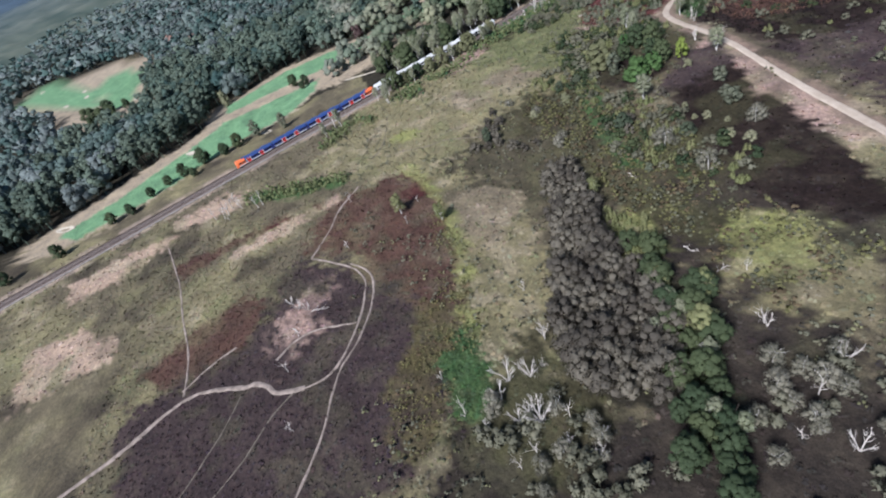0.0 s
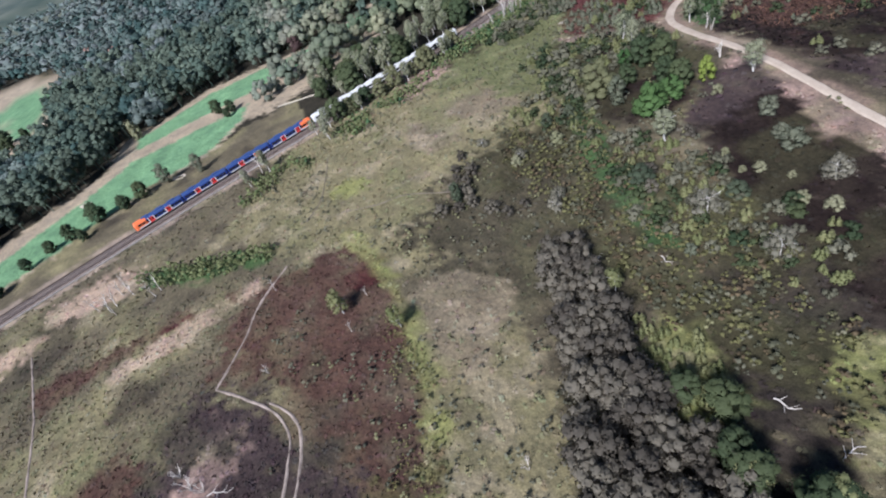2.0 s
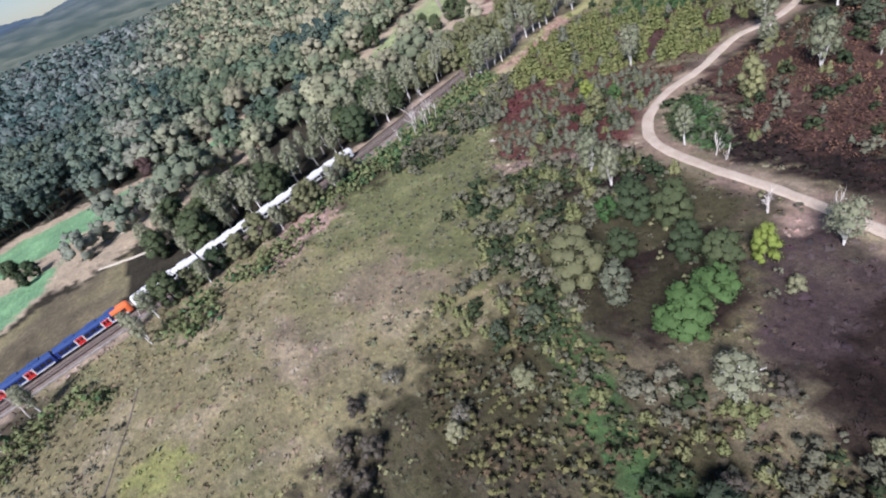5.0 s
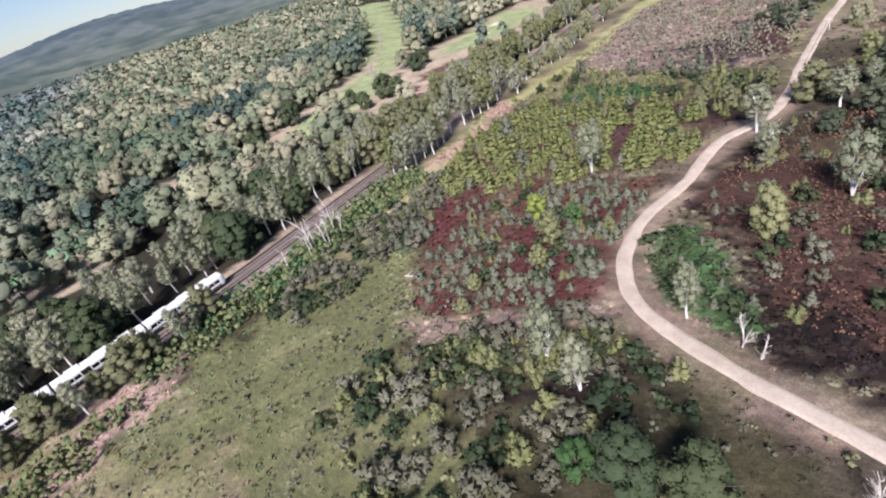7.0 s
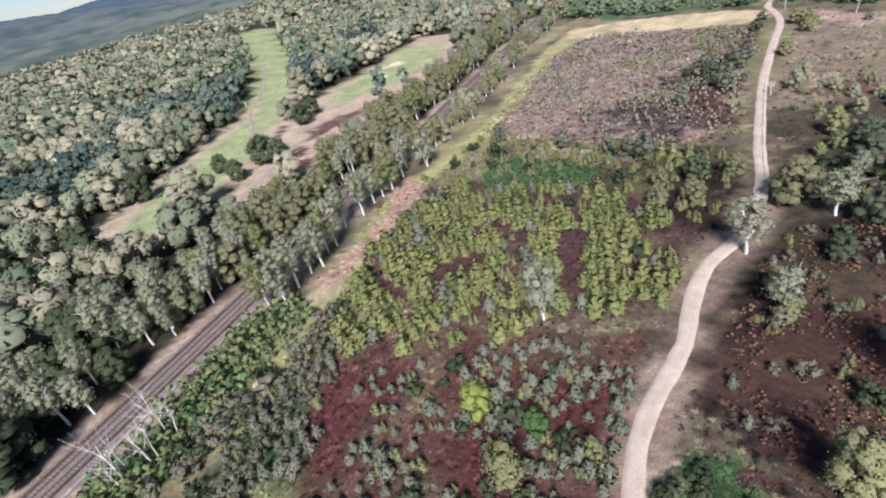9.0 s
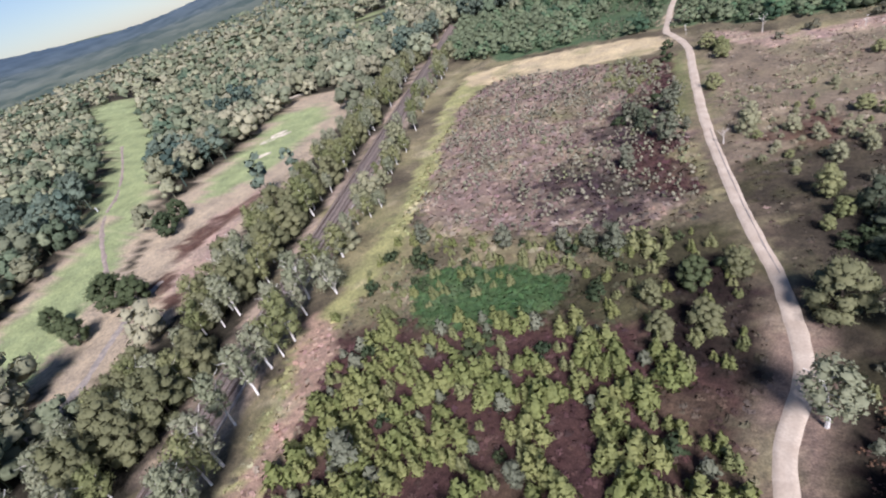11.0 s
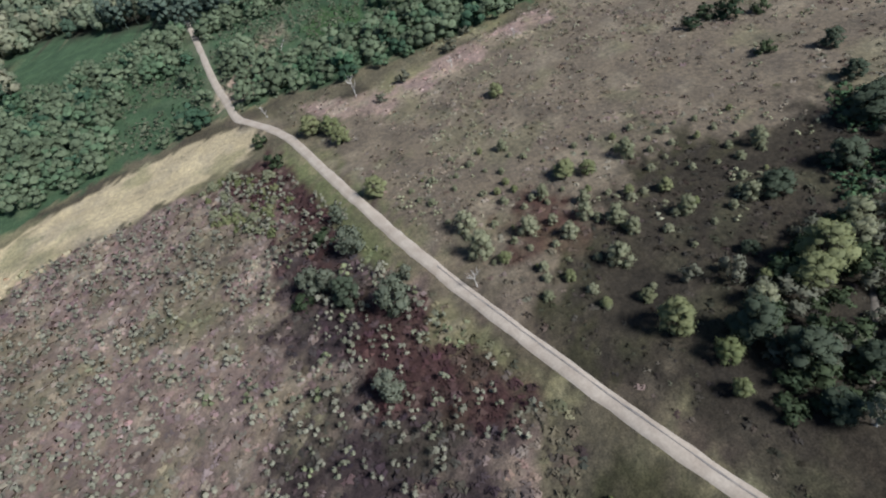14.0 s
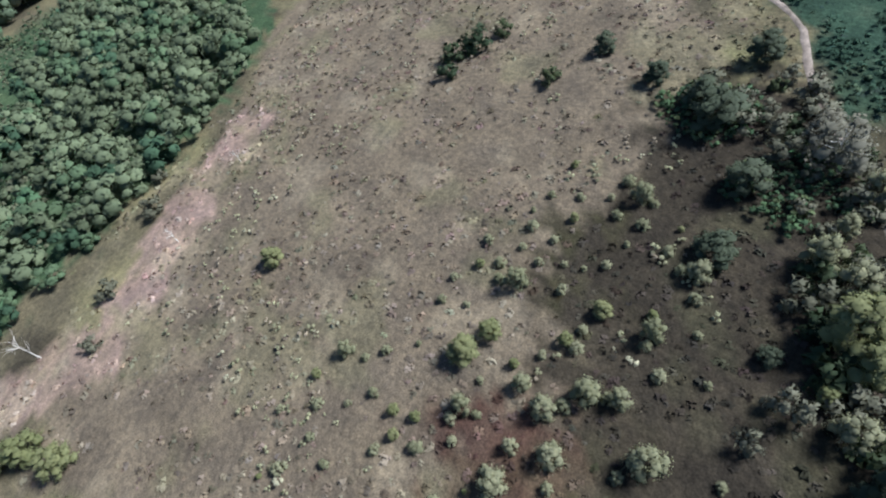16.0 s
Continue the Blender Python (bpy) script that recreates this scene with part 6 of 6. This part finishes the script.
def tuft(seed, sprays, size):
    """A low clump of heather or grass of unit width."""
    rng = np.random.default_rng(seed)
    d = rng.normal(size=(sprays, 3))
    d[:, 2] = np.abs(d[:, 2]) + 0.35
    d /= np.linalg.norm(d, axis=1, keepdims=True)
    c = d * (0.46, 0.46, 0.18) * rng.uniform(0.7, 1.1, (sprays, 1))
    v, f, nrm = spray(c, d + (0, 0, 0.4), size, rng, 0.45)
    return v, f, np.repeat(0.45 * nrm + (0, 0, 0.8), 3, 0)


TUFTS = [tuft(s, 9, 0.26) for s in range(6)]


def ground_plants(name, label, category, poly, gap, seed, lo, hi, gain=1.0, jitter=0.3, thin=0.0):
    p = np.asarray(poly, float)
    sp = grid_spots(p[:, 0].min(), p[:, 0].max(), p[:, 1].min(), p[:, 1].max(), gap, seed, lambda x, y: inside(poly, x, y))
    rng = np.random.default_rng(seed)
    sp = sp + rng.uniform(-0.5, 0.5, sp.shape) * gap
    dist = np.array([np.min((PATH_LINE[:, 0] - a) ** 2 + (PATH_LINE[:, 1] - b) ** 2) for a, b in sp])
    sp = sp[(dist > 10 + 8 * value_noise(sp[:, 0], sp[:, 1], 4, 19)) & (np.abs(rail_side(sp[:, 0], sp[:, 1])) > 6)]
    sp = sp[fractal(sp[:, 0], sp[:, 1], 9, seed) > thin]
    worn = np.concatenate(TRODDEN)
    worn = worn[inside(poly, worn[:, 0], worn[:, 1])]
    if len(worn):
        sp = sp[np.array([np.min(np.hypot(worn[:, 0] - a, worn[:, 1] - b) - 0.5 * worn[:, 2]) for a, b in sp]) > 0.35]
    col = cover_at(sp[:, 0], sp[:, 1]) * rng.uniform(1 - jitter, 1 + jitter, (len(sp), 1)) * gain
    col = col * (1 + 0.045 * rng.normal(size=(len(sp), 3)))
    V, F, C, N = stamp(TUFTS, np.c_[sp, ground_z(sp[:, 0], sp[:, 1]) - 0.05], rng.uniform(lo, hi, len(sp)), rng.uniform(0, 6.28, len(sp)), np.clip(col, 0.01, 0.6))
    return tagged(new(name, mesh_of(name, V, F, M_LOW, C, True, None, N)), label, category, kind="stuff")


ground_plants("heather", "low clumps of dark and reddish heather", "heather", [(50, -208), (50, -100), (90, -94), (156, -98), (200, -112), (200, -215), (110, -215)], 1.6, 30, 0.8, 1.7, 1.2, 0.16)
ground_plants("heather", "reddish heather clumps among pine saplings", "heather", [(-62, 20), (-46, 46), (-12, 72), (6, 62), (60, 100), (70, 36), (20, 26), (0, -6), (-40, 8)], 1.2, 31, 0.7, 1.6, 1.2, 0.65)
ground_plants("heather", "brown heather clumps filling a broad field", "heather", [(-140, 222), (-140, 250), (-64, 254), (-44, 200), (-26, 150), (-40, 126), (-104, 126), (-124, 176)], 1.75, 32, 1.2, 2.4, 1.2, 0.4)
ground_plants("heather", "dark heather and bracken below the gorse", "heather", [(-98, 82), (-90, 126), (-8, 130), (-4, 72), (-26, 46), (-76, 44)], 1.7, 33, 0.9, 1.8, 1.2, 0.4)
ground_plants("grass_tussocks", "rough olive grass tussocks on open heath", "grass", [(60, -96), (100, -92), (186, -100), (240, -90), (240, 20), (80, 24), (36, 26), (-40, 4), (-52, -40), (-20, -124), (30, -150)], 2.2, 34, 0.8, 1.9, 1.2, 0.18)
ground_plants("grass_tussocks", "dry grass and heather clumps on the brown field", "grass", [(-46, 240), (-60, 285), (34, 284), (110, 300), (120, 180), (50, 150), (0, 126), (-14, 132)], 1.9, 35, 0.6, 1.8, 1.25, 0.45, 0.4)
ground_plants("grass_tussocks", "coarse grass beside the railway", "grass", [(20, -300), (-24, -124), (-40, -44), (-50, -10), (-36, -10), (20, -140), (110, -225), (110, -290)], 2.2, 36, 0.8, 1.7, 1.2, 0.4)
ground_plants("bracken", "dense green bracken fronds in a broad patch", "bracken", [(-87, 112), (-73, 120), (-47, 121), (-42, 114), (-47, 105), (-59, 97), (-77, 96)], 0.85, 38, 1.0, 1.8, 1.0, 0.4)
ground_plants("bracken", "green bracken and brambles beside the path", "bracken", [(5, 46), (12, 56), (24, 52), (34, 42), (42, 36), (28, 31), (18, 35)], 1.1, 39, 0.9, 1.7, 1.2, 0.45)
for x, y in scatter([(8, 47), (13, 53), (23, 49), (32, 41), (38, 37), (28, 33), (18, 37)], 26, 51, 2.4):
    plant("green_bush" if PRNG.random() < 0.7 else "sapling", x, y, 1.3 + 1.2 * PRNG.random(), "dark green bush in bracken beside the path", "bushes in bracken", 1.2)
ground_plants("bracken", "green bracken in a strip on the heath", "bracken", [(142, -96), (156, -97), (174, -100), (176, -113), (160, -114), (148, -108)], 1.1, 40, 1.0, 1.7, 1.2, 0.35)
ground_plants("heather", "dark heath plants beyond the sandy path", "heather", [(40, 34), (70, 34), (240, 12), (250, 120), (120, 140), (60, 120)], 2.2, 37, 0.9, 2.0, 1.2, 0.4)

# ---- golf course details ----


def bunker(x, y, a, b, turn):
    rng = np.random.default_rng(int(abs(x * 3 + y)))
    V, F, n = [(0, 0, -0.25)], [], 18
    for ring, (r, z) in enumerate(((0.5, -0.2), (0.85, -0.02), (1.0, 0.22), (1.12, 0.02))):
        for k in range(n):
            w = 2 * math.pi * k / n
            q = r * (1 + 0.18 * math.sin(2 * w + x) + 0.1 * math.sin(3 * w + y))
            V.append((a * q * math.cos(w), b * q * math.sin(w), z + 0.1))
    for k in range(n):
        F.append((0, 1 + k, 1 + (k + 1) % n))
        for r in range(3):
            i, j = 1 + r * n + k, 1 + r * n + (k + 1) % n
            F.append((i, i + n, j + n, j))
    ob = new("sand_bunker", mesh_of("sand_bunker", V, F, M_SAND, None, True))
    ob.matrix_basis = pose(x, y, 0.15, 0, 0, turn)
    return tagged(ob, "pale sand bunker cut into the golf course", "bunker", "golf bunkers")


for x, y, a, b, t in ((-24, -290, 6, 3, 60), (-60, -222, 4, 2.2, 60), (-44, -172, 3, 1.6, 60), (-357, -430, 5, 3, 30), (-400, -425, 5, 3, 30), (-363, -408, 5, 3, 20), (-518, -533, 6, 3, 30), (-262, -318, 5, 3, 10), (-243, 191, 7, 2.4, 60), (-228, 172, 4, 1.6, 60), (-246, 196, 5, 2, 60), (-300, 258, 7, 3, 40)):
    bunker(x, y, a, b, t)


def house(x, y, w, d, h, turn, label):
    root = new("house")
    root.matrix_basis = pose(x, y, float(ground_z(x, y)), 0, 0, turn)
    bm = box(bmesh.new(), -w / 2, w / 2, -d / 2, d / 2, -0.5, h)
    wall = part("wall", bm, M_RENDERWALL, root)
    V = [(-w / 2 - .4, -d / 2 - .5, h), (w / 2 + .4, -d / 2 - .5, h), (w / 2 + .4, d / 2 + .5, h), (-w / 2 - .4, d / 2 + .5, h), (-w / 2 - .4, 0, h + d * .38), (w / 2 + .4, 0, h + d * .38)]
    part("roof", mesh_of("roof", V, [(0, 1, 5, 4), (2, 3, 4, 5), (0, 4, 3), (1, 2, 5), (3, 2, 1, 0)], M_ROOFTILE), M_ROOFTILE, root)
    for k in range(4):
        cx = -w / 2 + w * (k + 0.5) / 4
        part("window", box(bmesh.new(), cx - 0.6, cx + 0.6, -d / 2 - 0.04, -d / 2 + 0.05, h * 0.4, h * 0.8), M_GLASS, root)
    part("chimney", box(bmesh.new(), w * 0.3, w * 0.3 + 0.9, -0.5, 0.5, h, h + d * 0.38 + 1.2, 0.05), M_ROOFTILE, root)
    return tagged(root, label, "house")


house(-470, -330, 26, 11, 6, 30, "pale house with a pitched roof among woods")
house(-420, -290, 18, 10, 5, 50, "pale house with a pitched roof among woods")
house(-520, -60, 30, 12, 6, 20, "large pale house far off among trees")
post = new("marker_post", mesh_of("marker_post", *tube([(0, 0, -0.2), (0, 0, 1.5), (0, 0, 2.2)], [0.35, 0.35, 0.5], 8), M_WHITE))
post.matrix_basis = pose(-293, 113, 0)
tagged(post, "white marker post standing on the fairway", "post")

# ---- trains ----


def coach(parent, blue, end, body_mat, roof_mat):
    """One 20 m carriage along +y, its rails at z = 0. end: -1 cab at the back, 1 at the front, 0 none."""
    L = 19.9
    prof = [(-1.36, 0.75), (-1.40, 1.2), (-1.40, 2.3), (-1.34, 3.0), (-1.12, 3.45), (-0.6, 3.72), (0, 3.78), (0.6, 3.72), (1.12, 3.45), (1.34, 3.0), (1.40, 2.3), (1.40, 1.2), (1.36, 0.75)]
    y0, y1 = -L / 2, L / 2
    stations = [(y0, 0.97), (y0 + 0.15, 1.0), (y1 - 0.15, 1.0), (y1, 0.97)]
    m = len(prof)
    V = [(x * k, y, 0.75 + (z - 0.75) * k) for y, k in stations for x, z in prof]
    F, idx = [], []
    for i in range(len(stations) - 1):
        for k in range(m - 1):
            F.append((i * m + k, (i + 1) * m + k, (i + 1) * m + k + 1, i * m + k + 1))
            idx.append(1 if 3 <= k <= 8 else 0)
    F += [tuple(range(m))[::-1], tuple(range(3 * m, 4 * m)), (0, m - 1, 4 * m - 1, 3 * m)]
    idx += [0, 0, 0]
    body = part("carriage", mesh_of("carriage", V, F, [body_mat, roof_mat], None, False, idx), None, parent, "blue carriage with red doors" if blue else "white carriage with dark windows")
    wide = 1.415
    door_mat = M_RED if blue else M_BLACK
    for s in (-1, 1):
        for yc in (-L / 6 - 0.3, L / 6 + 0.3):
            d = part("door", box(bmesh.new(), s * wide - 0.02, s * wide + 0.02, yc - 0.95, yc + 0.95, 0.85, 2.95, 0.01), door_mat, body, "red double door" if blue else "dark double door")
            if blue:
                part("door_surround", box(bmesh.new(), s * wide - 0.012, s * wide + 0.012, yc - 1.25, yc + 1.25, 0.8, 3.0), M_WHITE, body, "white panel round the doors")
            for q in (-0.45, 0.45):
                part("door_window", box(bmesh.new(), s * (wide + 0.025) - 0.012, s * (wide + 0.025) + 0.012, yc + q - 0.28, yc + q + 0.28, 1.65, 2.6), M_GLASS, d)
        for ya, yb in ((y0 + 0.6, -L / 6 - 1.4), (-L / 6 + 0.8, L / 6 - 0.8), (L / 6 + 1.4, y1 - 0.6)):
            n = max(1, round((yb - ya) / 1.7))
            w = (yb - ya) / n
            for k in range(n):
                part("window", box(bmesh.new(), s * (wide - 0.005) - 0.012, s * (wide - 0.005) + 0.012, ya + k * w + 0.1, ya + (k + 1) * w - 0.1, 1.75, 2.6), M_GLASS, body)
            part("lower_stripe", box(bmesh.new(), s * (wide - 0.005) - 0.008, s * (wide - 0.005) + 0.008, ya, yb, 0.82, 1.22), M_WHITE if blue else M_GREYSTEEL, body)
    for yc in (-5.5, 0.5, 5.8):
        part("roof_unit", box(bmesh.new(), -0.75, 0.75, yc - 1.5, yc + 1.5, 3.7, 3.98, 0.08), roof_mat, body)
    for yc in (-L / 2 + 3.2, L / 2 - 3.2):
        bg = part("bogie", box(bmesh.new(), -1.15, 1.15, yc - 1.6, yc + 1.6, 0.35, 0.7, 0.05), M_GREYSTEEL, body)
        for q in (-1.2, 1.2):
            for s in (-0.75, 0.75):
                bm = bmesh.new()
                bmesh.ops.create_cone(bm, cap_ends=True, segments=14, radius1=0.42, radius2=0.42, depth=0.13, matrix=Matrix.Translation((s, yc + q, 0.42)) @ Matrix.Rotation(radians(90), 4, 'Y'))
                part("wheel", bm, M_GREYSTEEL, bg)
    part("underframe", box(bmesh.new(), -1.1, 1.1, -4.5, 4.5, 0.3, 0.76, 0.06), M_GREYSTEEL, body)
    for e in (-1, 1):
        if e != end:
            part("gangway", box(bmesh.new(), -0.6, 0.6, *sorted((e * L / 2, e * (L / 2 + 0.3))), 1.0, 3.2, 0.04), M_BLACK, body)
    if end:
        e = end
        cab_mat = M_ORANGE if blue else M_WHITE
        st = [(L / 2 - 4.4, 1.012, 1.012), (L / 2 + 0.1, 1.012, 1.012), (L / 2 + 0.55, 0.93, 0.95), (L / 2 + 0.8, 0.8, 0.78)]
        if e < 0:
            st = [(-a, b, c) for a, b, c in st][::-1]
        V = [(x * k, y, 0.72 + (z - 0.75) * kz) for y, k, kz in st for x, z in prof]
        F = [(i * m + k, (i + 1) * m + k, (i + 1) * m + k + 1, i * m + k + 1) for i in range(3) for k in range(m - 1)]
        F += [tuple(range(m))[::-1], tuple(range(3 * m, 4 * m)), (0, m - 1, 4 * m - 1, 3 * m)]
        cab = part("cab", mesh_of("cab", V, F, cab_mat), None, body, "orange cab end" if blue else "white cab end")
        yy = e * (L / 2 + 0.8)
        part("front_panel", box(bmesh.new(), -0.95, 0.95, *sorted((yy, yy + e * 0.06)), 0.95, 1.7, 0.02), M_RED if blue else M_YELLOW, cab)
        part("windscreen", box(bmesh.new(), -0.98, 0.98, *sorted((yy - e * 0.02, yy + e * 0.05)), 1.85, 2.75, 0.02), M_GLASS, cab)
        for s in (-0.8, 0.8):
            part("headlight", box(bmesh.new(), s - 0.13, s + 0.13, *sorted((yy + e * 0.05, yy + e * 0.1)), 1.05, 1.25, 0.02), M_WHITE, cab)
        part("coupler", box(bmesh.new(), -0.2, 0.2, *sorted((yy - e * 0.2, yy + e * 0.35)), 0.75, 1.05, 0.03), M_BLACK, cab)
    return body


def train(name, s_start, blue, label):
    """Four carriages on the western track, the first s_start metres along the line."""
    p0, d0 = rail_point(s_start + 40)
    root = new(name)
    yaw0 = math.atan2(-d0[0], d0[1])
    root.matrix_basis = pose(p0[0] + d0[1] * TRACKS[0], p0[1] - d0[0] * TRACKS[0], BED + 0.2, 0, 0, math.degrees(yaw0))
    inv = root.matrix_basis.inverted()
    for k in range(4):
        a, _ = rail_point(s_start + k * 20.4 + 3)
        b, _ = rail_point(s_start + k * 20.4 + 17)
        d = (b - a) / np.linalg.norm(b - a)
        c = (a + b) / 2 + np.array([d[1], -d[0]]) * TRACKS[0]
        body = coach(root, blue, -1 if k == 0 else 1 if k == 3 else 0, M_BLUE if blue else M_WHITE, M_ROOFBLUE if blue else M_WHITE)
        body.matrix_basis = inv @ pose(c[0], c[1], BED + 0.2, 0, 0, math.degrees(math.atan2(-d[0], d[1])))
    return tagged(root, label, "train")


TRAIN_S = float(np.linalg.norm(np.diff(RAIL[RAIL[:, 1] < -183], axis=0), axis=1).sum())
train("passenger_train", TRAIN_S + 1, True, "blue four-car passenger train with red doors and orange ends")
train("passenger_train", TRAIN_S + 84.5, False, "white four-car passenger train coupled behind the blue one")
